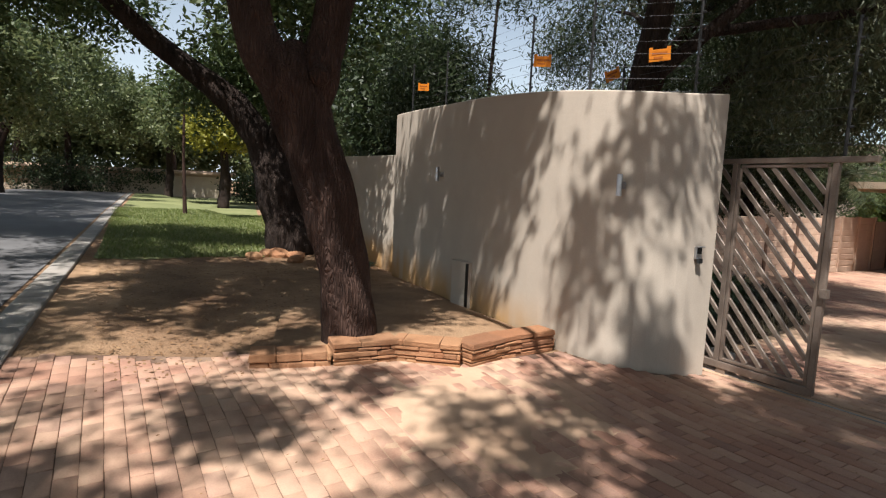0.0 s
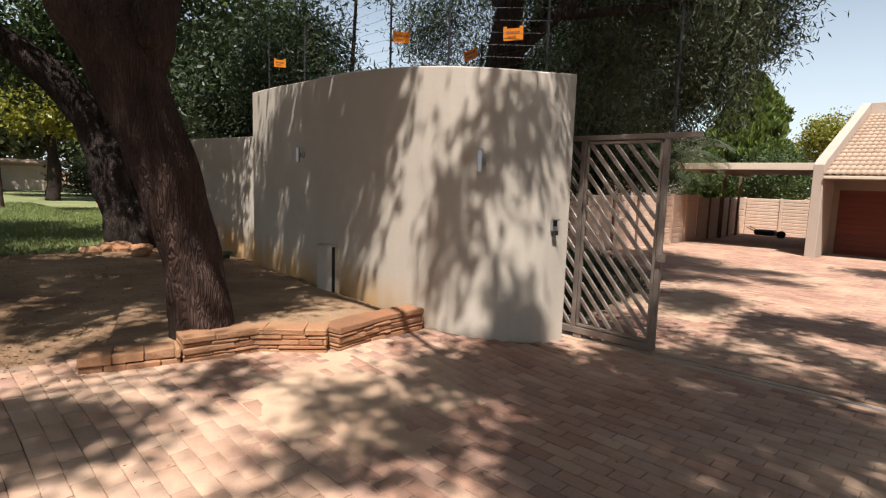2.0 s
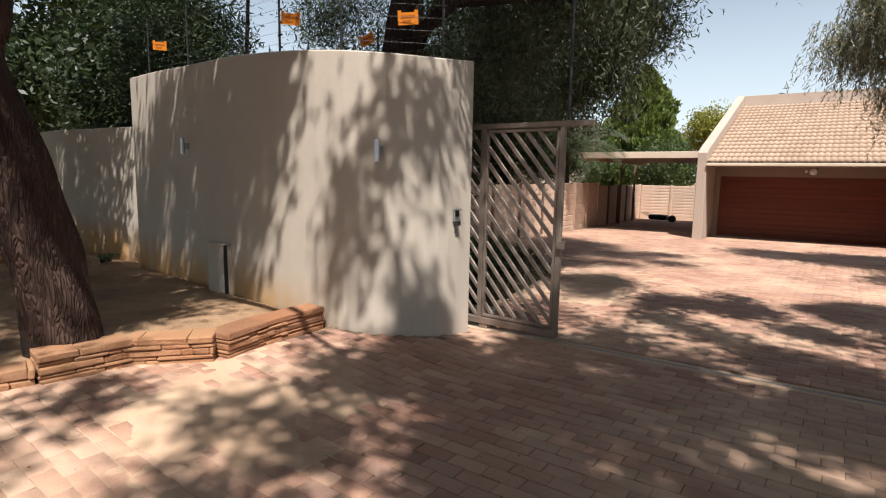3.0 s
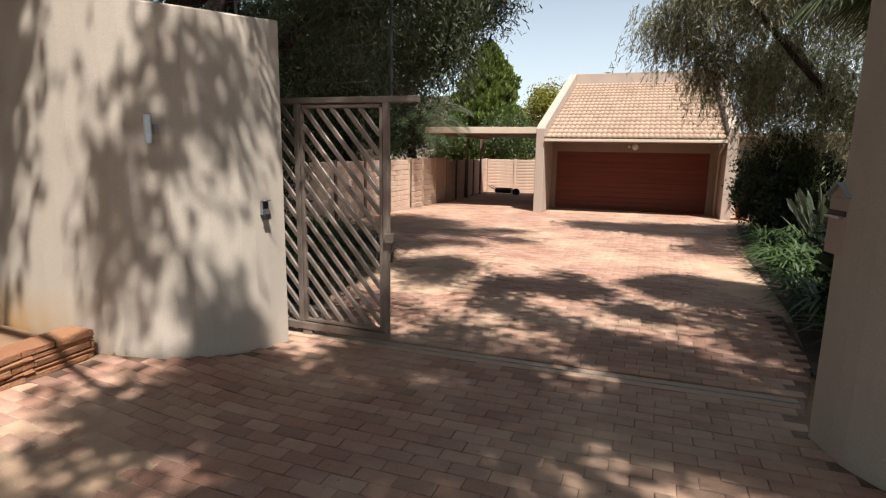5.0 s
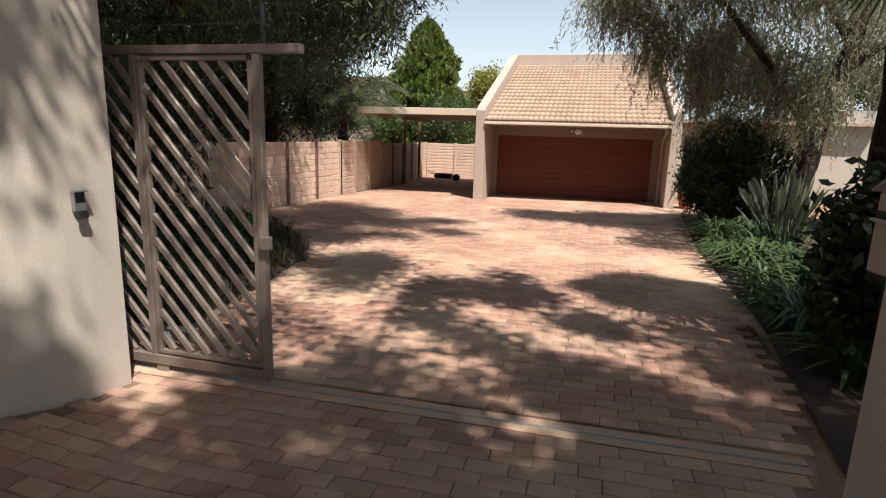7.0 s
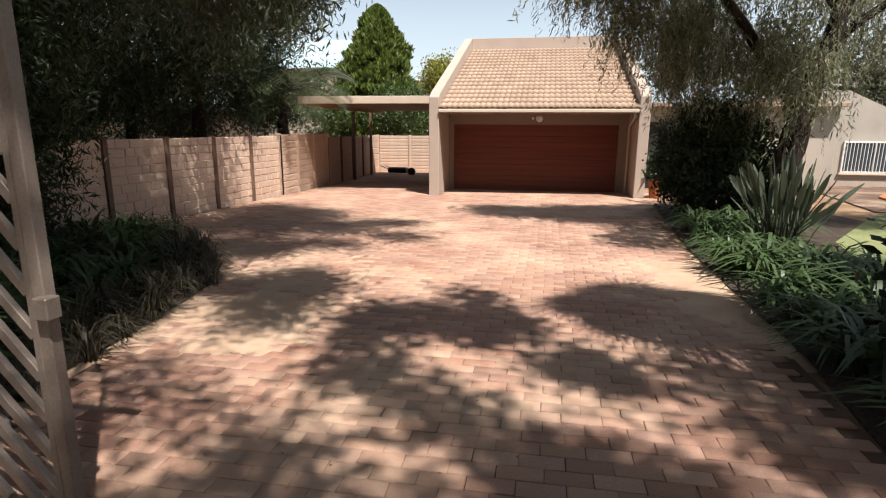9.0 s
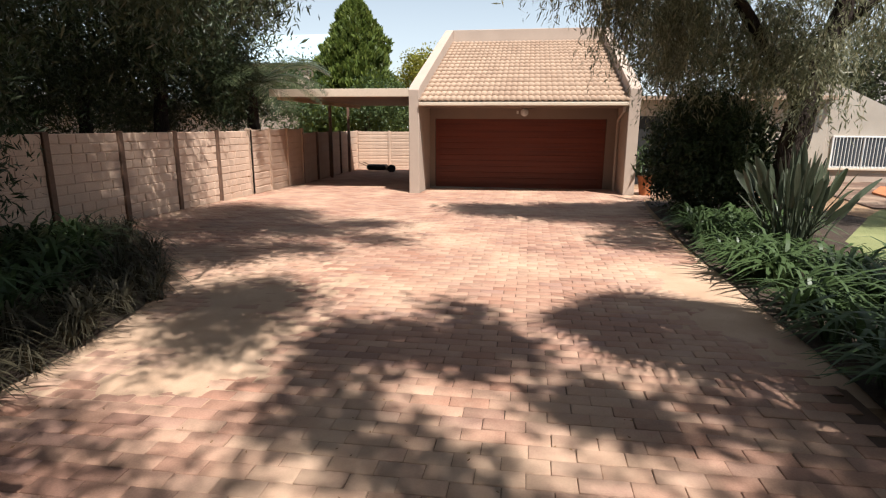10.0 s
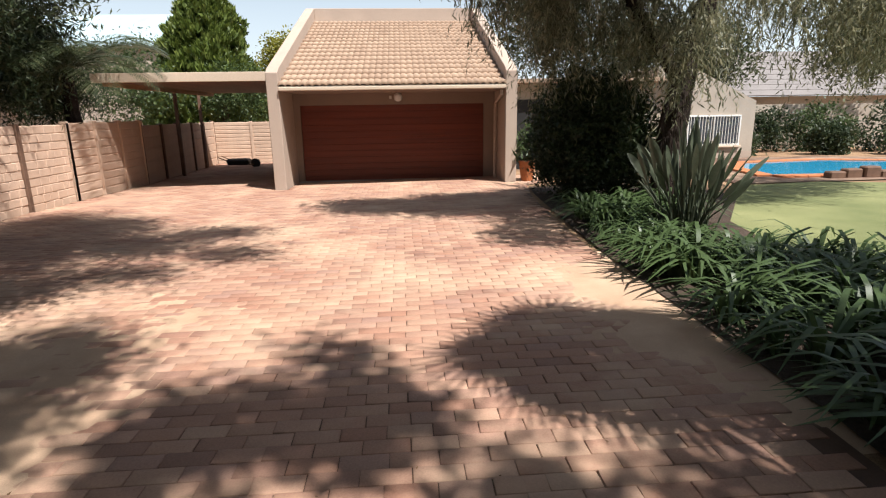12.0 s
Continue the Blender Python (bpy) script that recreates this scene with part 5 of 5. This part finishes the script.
tree("shade_tree", "olive fine-leaved tree overhanging the fence", (-6.4, -3.2, gz(-6.4, -3.2)), [
    [(-6.4, -3.2, -0.1, 0.2), (-6.3, -3.2, 1.8, 0.16), (-5.9, -3.4, 3.8, 0.1), (-5.2, -3.6, 5.4, 0.05)], [(-6.3, -3.2, 1.9, 0.12), (-6.9, -2.4, 4.0, 0.06)],
    [(-6.9, -5.0, -0.1, 0.14), (-6.8, -5.0, 2.2, 0.12), (-6.6, -5.2, 4.2, 0.07)],
], [(-5.4, -3.6, 5.0, 1.5, 1.9, 1.5, 7500), (-6.6, -2.2, 4.2, 1.5, 1.7, 1.4, 6000), (-5.0, -6.4, 5.0, 1.7, 1.7, 1.4, 6000), (-5.3, -1.5, 3.4, 0.8, 1.0, 0.8, 2600), (-4.4, -2.0, 4.6, 0.7, 0.8, 0.8, 1800), (-7.4, -4.0, 2.8, 1.2, 3.0, 1.0, 7000), (-7.2, 0.5, 3.0, 1.2, 2.0, 1.2, 4000), (-7.4, -2.4, 1.8, 0.8, 2.0, 1.0, 3500)],
    M_LEAF_OLIVE, M_BARK_DARK, 0.16, 0.035, 0.35, 0.22, seed=65, more=1.6)

cyp = thing("cypress", "tall dense bright green conifer behind the carport", "tree", (-7.3, 16, gz(-7.3, 16)))
bm = bmesh.new()
limb(bm, [(0, 0, -0.1, 0.2), (0, 0, 4, 0.14), (0, 0, 7.2, 0.04)])
part("trunk", bm, M_BARK, cyp)
rng = np.random.default_rng(70)
n = 34000
t = rng.random(n) ** 1.15
zz = 0.4 + 8.5 * t
rad = 3.1 * (1 - t) ** 0.6 * (0.72 + 0.28 * rng.random(n) ** 0.5)
w = rng.uniform(0, 6.283, n)
rad *= 1 + 0.5 * np.array([noise.noise(Vector((math.cos(q) * 2.2, math.sin(q) * 2.2, h * 0.9))) + 0.8 * noise.noise(Vector((math.cos(q) * 6, math.sin(q) * 6, h * 2.5))) for q, h in zip(w, zz)])
c = np.stack([np.cos(w) * rad, np.sin(w) * rad, zz], 1)
a = np.stack([np.cos(w) * 0.5, np.sin(w) * 0.5, 0 * w + 1.0], 1) + rng.normal(0, 0.35, (n, 3))
a /= np.linalg.norm(a, axis=1)[:, None]
b = np.cross(a, rng.normal(size=(n, 3)))
b /= np.linalg.norm(b, axis=1)[:, None]
a, b = a * 0.2, b * 0.075
mesh_from("crown", np.stack([c - a, c + b, c + a, c - b], 1).reshape(-1, 3), np.arange(4 * n).reshape(-1, 4), M_LEAF_CYPRESS, cyp)

tree("far_tree", "round yellow-green tree beyond the garage", (-4.6, 24, 0), [[(-4.6, 24, -0.2, 0.2), (-4.6, 24, 4, 0.1)]], [(-4.6, 24, 5.3, 1.8, 1.6, 1.6, 5500), (-6.3, 25, 4.4, 1.4, 1.2, 1.3, 2600)], M_LEAF_YELLOW, M_BARK, 0.2, 0.1, 0, 0.3, seed=71)
tree("far_tree", "dark green tree beyond the carport", (-6, 13.5, 0), [[(-6, 13.5, -0.2, 0.2), (-6, 13.5, 3, 0.1)]], [(-5.2, 13, 2.6, 2.4, 1.0, 1.2, 5000), (-2.5, 14, 2.2, 2.0, 1.0, 1.0, 3500), (-9.5, 12, 3.0, 2.2, 1.4, 2.0, 6000)], M_LEAF_GREEN, M_BARK, 0.16, 0.07, 0.1, 0.3, seed=72)

# Weeping tree beside the drive.
tree("weeping_tree", "weeping tree with hanging narrow grey-green leaves", (6.7, -5.9, gz(6.7, -5.9)), [
    [(6.66, -5.9, -0.1, 0.3), (6.7, -5.95, 0.5, 0.22), (6.72, -6.0, 1.1, 0.2), (6.93, -6.0, 2.4, 0.17), (7.24, -6.0, 3.65, 0.13), (7.5, -5.9, 5.2, 0.08)],
    [(6.85, -6.0, 2.0, 0.13), (6.2, -5.9, 2.9, 0.1), (5.5, -5.8, 3.9, 0.07), (4.6, -5.9, 4.7, 0.03)],
    [(6.3, -5.9, 2.8, 0.07), (5.4, -6.6, 3.6, 0.05), (4.2, -7.0, 4.8, 0.03), (3.1, -6.3, 5.0, 0.015)],
    [(7.1, -6.0, 3.1, 0.08), (8.2, -6.2, 3.9, 0.05), (9.3, -6.4, 3.9, 0.03)],
    [(7.2, -6.0, 3.6, 0.08), (6.9, -4.8, 4.8, 0.05), (6.6, -3.8, 5.2, 0.03)],
], [(5.2, -5.8, 3.5, 0.75, 0.9, 0.8, 4200), (4.8, -6.0, 4.6, 1.1, 1.1, 0.8, 3800), (6.1, -5.5, 3.0, 0.7, 0.8, 0.9, 3400), (6.3, -6.5, 3.2, 0.5, 0.5, 0.6, 1200), (6.4, -6.0, 4.8, 1.3, 1.3, 0.9, 4600), (8.2, -6.2, 3.9, 1.3, 1.0, 1.0, 4200), (9.5, -6.4, 3.4, 1.2, 1.0, 1.1, 6500), (7.8, -4.6, 4.8, 1.3, 1.3, 0.9, 3600), (10.8, -5.8, 3.6, 1.2, 1.0, 1.2, 8000), (12.2, -5.0, 3.8, 1.2, 1.2, 1.2, 7500), (9.0, -4.4, 4.2, 1.3, 1.2, 1.0, 4000), (4.0, -6.9, 5.2, 1.2, 0.9, 0.4, 10500), (5.4, -7.3, 5.2, 1.2, 1.0, 0.5, 10500), (6.2, -8.8, 5.2, 0.7, 0.9, 0.5, 4500), (6.0, -9.9, 5.3, 0.7, 0.7, 0.4, 4000), (6.5, -7.5, 5.2, 0.9, 0.9, 0.5, 6000), (6.6, -6.75, 2.7, 0.5, 0.4, 0.5, 1600), (4.7, -5.4, 3.7, 0.5, 0.6, 0.5, 2400), (5.0, -4.9, 2.9, 0.4, 0.5, 0.4, 1800), (4.0, -6.0, 4.1, 0.5, 0.6, 0.4, 1700), (3.4, -6.0, 4.3, 0.4, 0.6, 0.3, 1300), (3.9, -5.8, 3.6, 0.35, 0.5, 0.3, 1200), (2.9, -6.0, 4.6, 0.4, 0.6, 0.3, 1000), (3.2, -6.2, 4.7, 0.9, 0.9, 0.5, 2200)],
    M_LEAF_WEEP, M_BARK_DARK, 0.12, 0.019, 0.75, 0.16, seed=81, more=1.6, hang=True)
bush = tree("shrub", "large dense dark rounded shrub beside the garage", (5.85, -4.9, gz(5.85, -4.9)), [[(5.85, -4.9, -0.05, 0.08), (5.85, -4.9, 0.8, 0.05), (5.8, -4.8, 1.6, 0.02)]],
    [(5.75, -4.8, 1.2, 0.95, 1.2, 1.2, 24000), (6.35, -5.2, 0.95, 0.55, 0.8, 0.9, 9000), (5.6, -3.9, 0.9, 0.6, 0.6, 0.8, 6000)], M_LEAF_DARK, M_BARK_DARK, 0.075, 0.034, 0, 0.1, seed=82, more=1.5)
tagged(bush, "", "shrub")

# Fan palm and date palm.
def palm(at, height, n, length, seed, label):
    p = thing("palm", label, "palm tree", at)
    bm = bmesh.new()
    limb(bm, [(0, 0, -0.1, 0.2), (0, 0, height * 0.5, 0.16), (0, 0, height, 0.15)], 6, 12, 0.3)
    part("trunk", bm, M_BARK_DARK, p, shade=True)
    rng = np.random.default_rng(seed)
    for i in range(n):
        w, lift = rng.uniform(0, 6.28), rng.uniform(0.12, 1.2)
        d = np.array([math.cos(w), math.sin(w), 0])
        s = np.array([-d[1], d[0], 0])
        pts = []
        for k in range(16):
            t = k / 15
            pts.append(np.array([0, 0, height]) + d * length * t * (1 - 0.12 * t * max(0, lift)) + np.array([0, 0, length * (lift * 0.75 * t - 0.62 * t * t)]))
        bm = bmesh.new()
        tube(bm, pts, [0.018 * (1 - k / 17) for k in range(16)], 5)
        fr = part("frond_stem", bm, M_PALM, p)
        vs, fs = [], []
        for k in range(2, 16):
            for half in (0.0, 0.33, 0.66):
                c = pts[k] if half == 0 or k == 15 else pts[k] * (1 - half) + pts[k + 1] * half
                fwd = pts[min(k + 1, 15)] - pts[k - 1]
                fwd /= np.linalg.norm(fwd)
                for sg in (-1, 1):
                    L = length * 0.34 * math.sin(math.pi * (0.12 + 0.8 * k / 15)) ** 0.6 * rng.uniform(0.85, 1.1)
                    e = c + (s * sg * 0.8 + fwd * 0.65 + np.array([0, 0, -0.18])) * L
                    m = (c + e) / 2 + np.array([0, 0, 0.05 * L])
                    wv = fwd * 0.013
                    k0 = len(vs)
                    vs += [c, m - wv, e, m + wv]
                    fs.append((k0, k0 + 1, k0 + 2, k0 + 3))
        mesh_from("frond", vs, fs, M_PALM, fr)
    return p


def fan_palm(at, height, n, seed, label):
    """A trunk with old leaf bases and stalked fan leaves of folded, drooping fingers."""
    p = thing("palm", label, "palm tree", at)
    bm = bmesh.new()
    limb(bm, [(0, 0, -0.1, 0.2), (0, 0, height * 0.5, 0.15), (0, 0, height, 0.14)], 6, 12, 0.3)
    part("trunk", bm, M_BARK_DARK, p, shade=True)
    rng = np.random.default_rng(seed)
    for i in range(n):
        w, lift = 2.4 * i + rng.uniform(-0.2, 0.2), rng.uniform(-0.55, 0.95)
        d = np.array([math.cos(w) * math.cos(lift), math.sin(w) * math.cos(lift), math.sin(lift)])
        s = np.array([-math.sin(w), math.cos(w), 0])
        L, R = rng.uniform(0.1, 0.72), rng.uniform(0.6, 0.78)
        top = np.array([0, 0, height])
        hub = top + d * L + np.array([0, 0, -0.08])
        bm = bmesh.new()
        tube(bm, [top, top + d * L * 0.5 + np.array([0, 0, 0.03]), hub], [0.02, 0.014, 0.01], 5)
        st = part("leaf_stem", bm, M_PALM, p)
        up = np.cross(d, s)
        vs, fs = [], []
        for k in range(30):
            a = (k / 29 - 0.5) * math.radians(250)
            e = d * math.cos(a) + s * math.sin(a)
            q = np.cross(up, e) * 0.02
            r = R * (1 - 0.25 * abs(a) / 2.2) * rng.uniform(0.92, 1.05)
            k0 = len(vs)
            m = hub + e * r * 0.5 + up * 0.05
            tip = hub + e * r + np.array([0, 0, -0.22 * r])
            vs += [hub - q * 0.2, hub + q * 0.2, m - q * 1.1, m + up * 0.012, m + q * 1.1, tip - q * 0.12, tip + q * 0.12]
            fs += [(k0, k0 + 3, k0 + 2), (k0, k0 + 1, k0 + 4, k0 + 3), (k0 + 2, k0 + 3, k0 + 6, k0 + 5), (k0 + 3, k0 + 4, k0 + 6)]
        bm = bmesh.new()
        bv = [bm.verts.new(c) for c in vs]
        for f in fs:
            bm.faces.new([bv[j] for j in f])
        part("fan_leaf", bm, M_PALM, st)
    return p


fan_palm((5.08, -12.9, gz(5.08, -12.9)), 3.5, 32, 91, "fan palm with spiky drooping leaves in the bed")
tagged(tree("shrub", "dark dense shrub at the foot of the palm", (4.9, -13.25, gz(4.9, -13.25)), [[(4.9, -13.25, 0.0, 0.05), (4.88, -13.25, 0.6, 0.03), (4.9, -13.2, 1.3, 0.012)]], [(4.92, -13.3, 0.95, 0.3, 0.42, 0.75, 5200), (5.3, -13.5, 1.2, 0.4, 0.4, 0.7, 3800)], M_LEAF_DARK, M_BARK_DARK, 0.1, 0.05, 0.1, 0.1, seed=83), "", "shrub")
palm((-5.05, -1.0, gz(-5.05, -1.0)), 2.8, 28, 2.3, 92, "feathery palm behind the fence")

# Garden shrubs at the pool wall.
for i, (x, y, s) in enumerate(((15.6, 7.4, 1.0), (17.6, 7.4, 1.3), (15.0, 5.4, 0.7), (19.6, 7.0, 1.4), (21.8, 6.2, 1.5), (18.4, 5.0, 0.8), (20.6, 4.2, 0.8), (23.5, 4.5, 1.5), (22.4, 2.2, 1.0))):
    tagged(tree("shrub", "rounded dark green garden shrub by the boundary wall", (x, y, gz(x, y)), [], [(x, y, gz(x, y) + s * 0.6, s, s * 0.8, s * 0.75, 4200)], M_LEAF_DARK if i % 3 else M_LEAF_GREEN, M_BARK, 0.13, 0.06, 0, 0.15, seed=100 + i), "", "shrub", "pool shrubs")
tree("far_tree", "green trees beyond the garden wall", (18, 13, 0), [[(18, 13, -0.2, 0.25), (18, 13, 4, 0.12)]], [(17, 12, 4.2, 2.8, 1.6, 2.0, 8000), (13, 12, 4.6, 2.4, 1.6, 2.2, 7000), (9.5, 13, 5.5, 2.4, 1.6, 2.2, 6000), (22, 8.5, 4.4, 2.4, 1.5, 1.6, 5000)], M_LEAF_OLIVE, M_BARK, 0.2, 0.08, 0.2, 0.3, seed=110)

# Distant street trees; the last five, unseen behind, are added to block sky light.
rf = random.Random(77)
for i, (x, y, s, h, m) in enumerate(((-13, -29.3, 3.6, 6.2, M_LEAF_STREET), (-19, -28.8, 3.8, 6.6, M_LEAF_STREET), (-26, -28.2, 4.0, 7.0, M_LEAF_STREET), (-33, -27.3, 4.2, 7.2, M_LEAF_STREET), (-41, -25.8, 4.4, 7.4, M_LEAF_STREET), (-50, -22.5, 4.6, 7.4, M_LEAF_STREET), (-48, -15.5, 4.0, 7.2, M_LEAF_STREET), (-33, -13.8, 1.5, 5.0, M_LEAF_YELLOW), (-38, -13.0, 3.4, 6.0, M_LEAF_STREET), (-28, -10.0, 3.4, 6.0, M_LEAF_DARK), (-21, -10.0, 3.0, 5.6, M_LEAF_DARK), (-46, -9, 4.2, 7.0, M_LEAF_DARK), (-60, -14, 5.5, 8.0, M_LEAF_STREET), (-60, -27, 5.5, 8.0, M_LEAF_STREET), (-6, -32.5, 5.0, 9.0, M_LEAF_DARK), (1.5, -33.0, 5.0, 9.5, M_LEAF_STREET), (9, -33.4, 5.0, 9.0, M_LEAF_DARK), (17, -33.6, 5.2, 9.5, M_LEAF_STREET), (25, -32.5, 5.2, 9.2, M_LEAF_DARK))):
    over = 1.6 if y < -24 else 0.0
    cl = [(x, y + over, h, s, s, s * 0.6, 4200)]
    for k in range(5):
        w = k * 1.256 + rf.uniform(-0.4, 0.4)
        cl.append((x + math.cos(w) * s * 0.8, y + over + math.sin(w) * s * 0.8, h + rf.uniform(-0.35, 0.45) * s, s * 0.55, s * 0.55, s * 0.4, 1900))
    tree("street_tree", "leafy street tree, distant or added unseen to block sky" if m is not M_LEAF_YELLOW else "sunlit yellow-green tree along the street", (x, y, gz(x, y)), [[(x, y, 0, 0.34), (x + 0.15, y + 0.1, h * 0.35, 0.26), (x, y + over * 0.5, h * 0.8, 0.15), (x, y + over, h * 1.1, 0.08)], [(x + 0.1, y, h * 0.35, 0.16), (x + s * 0.3, y + over * 0.6, h * 0.65, 0.1), (x + s * 0.6, y + over, h * 0.9, 0.05)]],
        cl, m, M_BARK_DARK, 0.26, 0.12, 0.1, 0.3, seed=120 + i, group="far street trees", more=1.35)
tree("hedge", "dark hedge at the far street end", (-42, -20, gz(-42, -20)), [], [(-41, -10, 1.2, 2.5, 3, 1.2, 4000), (-50, -23, 1.6, 2, 8, 1.5, 9000), (-30, -9.5, 1.3, 5, 1.5, 1.3, 5000)], M_LEAF_DARK, M_BARK, 0.2, 0.1, 0, 0.3, seed=140)

vw, fw = leaves(np.random.default_rng(141), [(-70 + 3 * (k % 2), -36 + 3.6 * k, 4.5 + 1.5 * (k % 3), 3, 4, 4.6, 4200) for k in range(14)], 0.6, 0.3, 0.1, 0.6)
tagged(mesh_from("far_woods", vw, fw, M_LEAF_STREET), "dark woodland closing the far end of the street", "trees", "", "stuff")

# Loose rocks at the foot of the second street tree.
rk = random.Random(9)
for i in range(9):
    bm = bmesh.new()
    bmesh.ops.create_icosphere(bm, subdivisions=2, radius=rk.uniform(0.1, 0.2))
    for v in bm.verts:
        v.co *= 1 + 0.35 * noise.noise(v.co * 6 + Vector((i * 3.1, 0, 0)))
        v.co.z *= 0.65
    x, y = -8.0 + rk.uniform(-0.5, 0.6), -17.1 + rk.uniform(-0.7, 0.7)
    ob = tagged(part("rock", bm, M_STONE), "rough weathered garden rock on bare earth", "rock", "rocks by the tree")
    ob.location = (x, y, gz(x, y) + 0.06)

# ---- brick paving ----
LEFT = [(-21.0, -2.4), (-20.4, -2.3), (-19.2, -1.75), (-18.5, -1.35), (-17.9, -1.25), (-17.45, -0.75), (-16.8, -0.85), (-16.25, -0.8), (-16.0, -0.22), (-15.5, 0.02), (-15.05, 0.05), (-14.95, -0.3), (-14.4, -0.25), (-13.5, -0.4), (-12.6, -0.5), (-11.5, -0.7), (-10.4, -1.3), (-9.0, -2.7), (-7.5, -4.25), (-7.2, -4.5), (1.2, -4.5), (9.0, -5.1)]
RIGHT = [(-21.0, 9.0), (-16.4, 9.0), (-16.1, 4.4), (-15.5, 4.15), (-15.0, 4.1), (-13.9, 4.4), (-12.3, 4.47), (-11.2, 4.5), (-9.2, 4.57), (-7, 4.72), (-4.2, 4.97), (-2.2, 5.3), (-1.5, 6.0), (0.2, 6.0)]
BL, BW = 0.226, 0.114
sheet("driveway_bed", [(x, y) for y, x in LEFT] + [(-0.5, 9.0), (-0.5, 0.3)] + [(x, y) for y, x in RIGHT[::-1]], 0.011, M_SAND, "sandy joints under the brick drive", 0.35)
pave = structure(new("pavement"), "red clay brick paving in running bond, dusted with sand")
t0 = np.array([(-BL / 2 + 0.0022, -BW / 2 + 0.0022, -0.012), (BL / 2 - 0.0022, -BW / 2 + 0.0022, -0.012), (BL / 2 - 0.0022, BW / 2 - 0.0022, -0.012), (-BL / 2 + 0.0022, BW / 2 - 0.0022, -0.012),
               (-BL / 2 + 0.0022, -BW / 2 + 0.0022, 0.010), (BL / 2 - 0.0022, -BW / 2 + 0.0022, 0.010), (BL / 2 - 0.0022, BW / 2 - 0.0022, 0.010), (-BL / 2 + 0.0022, BW / 2 - 0.0022, 0.010),
               (-BL / 2 + 0.005, -BW / 2 + 0.005, 0.012), (BL / 2 - 0.005, -BW / 2 + 0.005, 0.012), (BL / 2 - 0.005, BW / 2 - 0.005, 0.012), (-BL / 2 + 0.005, BW / 2 - 0.005, 0.012)])
q0 = np.array([(0, 1, 5, 4), (1, 2, 6, 5), (2, 3, 7, 6), (3, 0, 4, 7), (4, 5, 9, 8), (5, 6, 10, 9), (6, 7, 11, 10), (7, 4, 8, 11), (8, 9, 10, 11)])
rng = np.random.default_rng(200)
near_spots, V, F = [], [], []
row = 0
y = -20.95
while y < 8.9:
    lo, hi = interp(y, LEFT) + (0.3 * noise.noise(Vector((1.3, y * 1.7, 0))) if y < -19.1 else 0), (interp(y, RIGHT) if y < 0.1 else -0.55)
    x = -6 + (BL / 2 if row % 2 else 0) + rng.uniform(-0.015, 0.015)
    while x < hi - 0.08:
        if x > lo + 0.06 and not (-0.52 < x < -0.2 and y > -1.55) and not (abs(y - GY) < 0.1 and -0.3 < x < 4.2):
            spot = (x + rng.uniform(-0.002, 0.002), y + rng.uniform(-0.002, 0.002), gz(x, y) + 0.008 + rng.uniform(-0.002, 0.003), rng.uniform(-0.012, 0.012))
            if 1.3 < x < 4.2 and -13.4 < y < -10.9 and len(near_spots) < 300:
                near_spots.append(spot)
            else:
                cs, sn = math.cos(spot[3]), math.sin(spot[3])
                tv2 = t0.copy()
                tv2[:, 0], tv2[:, 1] = t0[:, 0] * cs - t0[:, 1] * sn + spot[0], t0[:, 0] * sn + t0[:, 1] * cs + spot[1]
                tv2[:, 2] += spot[2] - gz(x, y) + np.array([gz(p[0], p[1]) for p in tv2])
                F.append(q0 + 12 * len(V))
                V.append(tv2)
        x += BL
    y += BW
    row += 1
tagged(mesh_from("paving_bricks", np.concatenate(V), np.concatenate(F), M_PAVER_ALL, pave), "", "", "", "stuff")
brick0 = mesh_from("brick", t0, q0, M_PAVER, pave)
for i, s in enumerate(near_spots):
    ob = brick0 if i == 0 else new("brick", brick0.data)
    ob.parent = pave
    ob.matrix_basis = Matrix.LocRotScale(Vector(s[:3]), Euler((rng.uniform(-0.01, 0.01), rng.uniform(-0.01, 0.01), s[3])), None)


def drift(name, x0, y0, x1, y1, rise, seed):
    """Thin sand swept over the bricks, thickest in the middle and sinking into the joints at its rim."""
    nx, ny = int((x1 - x0) / 0.05), int((y1 - y0) / 0.05)
    vs, fs = [], []
    for j in range(ny + 1):
        for i in range(nx + 1):
            u, w = 2 * i / nx - 1, 2 * j / ny - 1
            px, py = x0 + (x1 - x0) * i / nx, y0 + (y1 - y0) * j / ny
            n = noise.noise(Vector((px * 1.3, py * 1.3, seed))) + 0.5 * noise.noise(Vector((px * 4, py * 4, seed + 5))) + 0.3 * noise.noise(Vector((px * 13, py * 13, seed + 9)))
            vs.append((px, py, gz(px, py) + 0.008 + rise * (1 - (u * u + w * w)) + 0.009 * n - (0.02 if max(abs(u), abs(w)) > 0.98 else 0)))
    for j in range(ny):
        for i in range(nx):
            a = j * (nx + 1) + i
            fs.append((a, a + 1, a + nx + 2, a + nx + 1))
    ob = mesh_from(name, vs, fs, M_DRIFT, shade=True)
    return tagged(ob, "pale dry sand swept thinly over the brick paving", "sand", "", "stuff")


drift("sand_drift", -1.2, -19.2, 1.3, -16.4, 0.0175, 1)
drift("sand_drift", -0.9, -14.3, 1.4, -8.6, 0.0165, 2)
drift("sand_drift", 3.5, -12.6, 5.0, -8.6, 0.0155, 3)
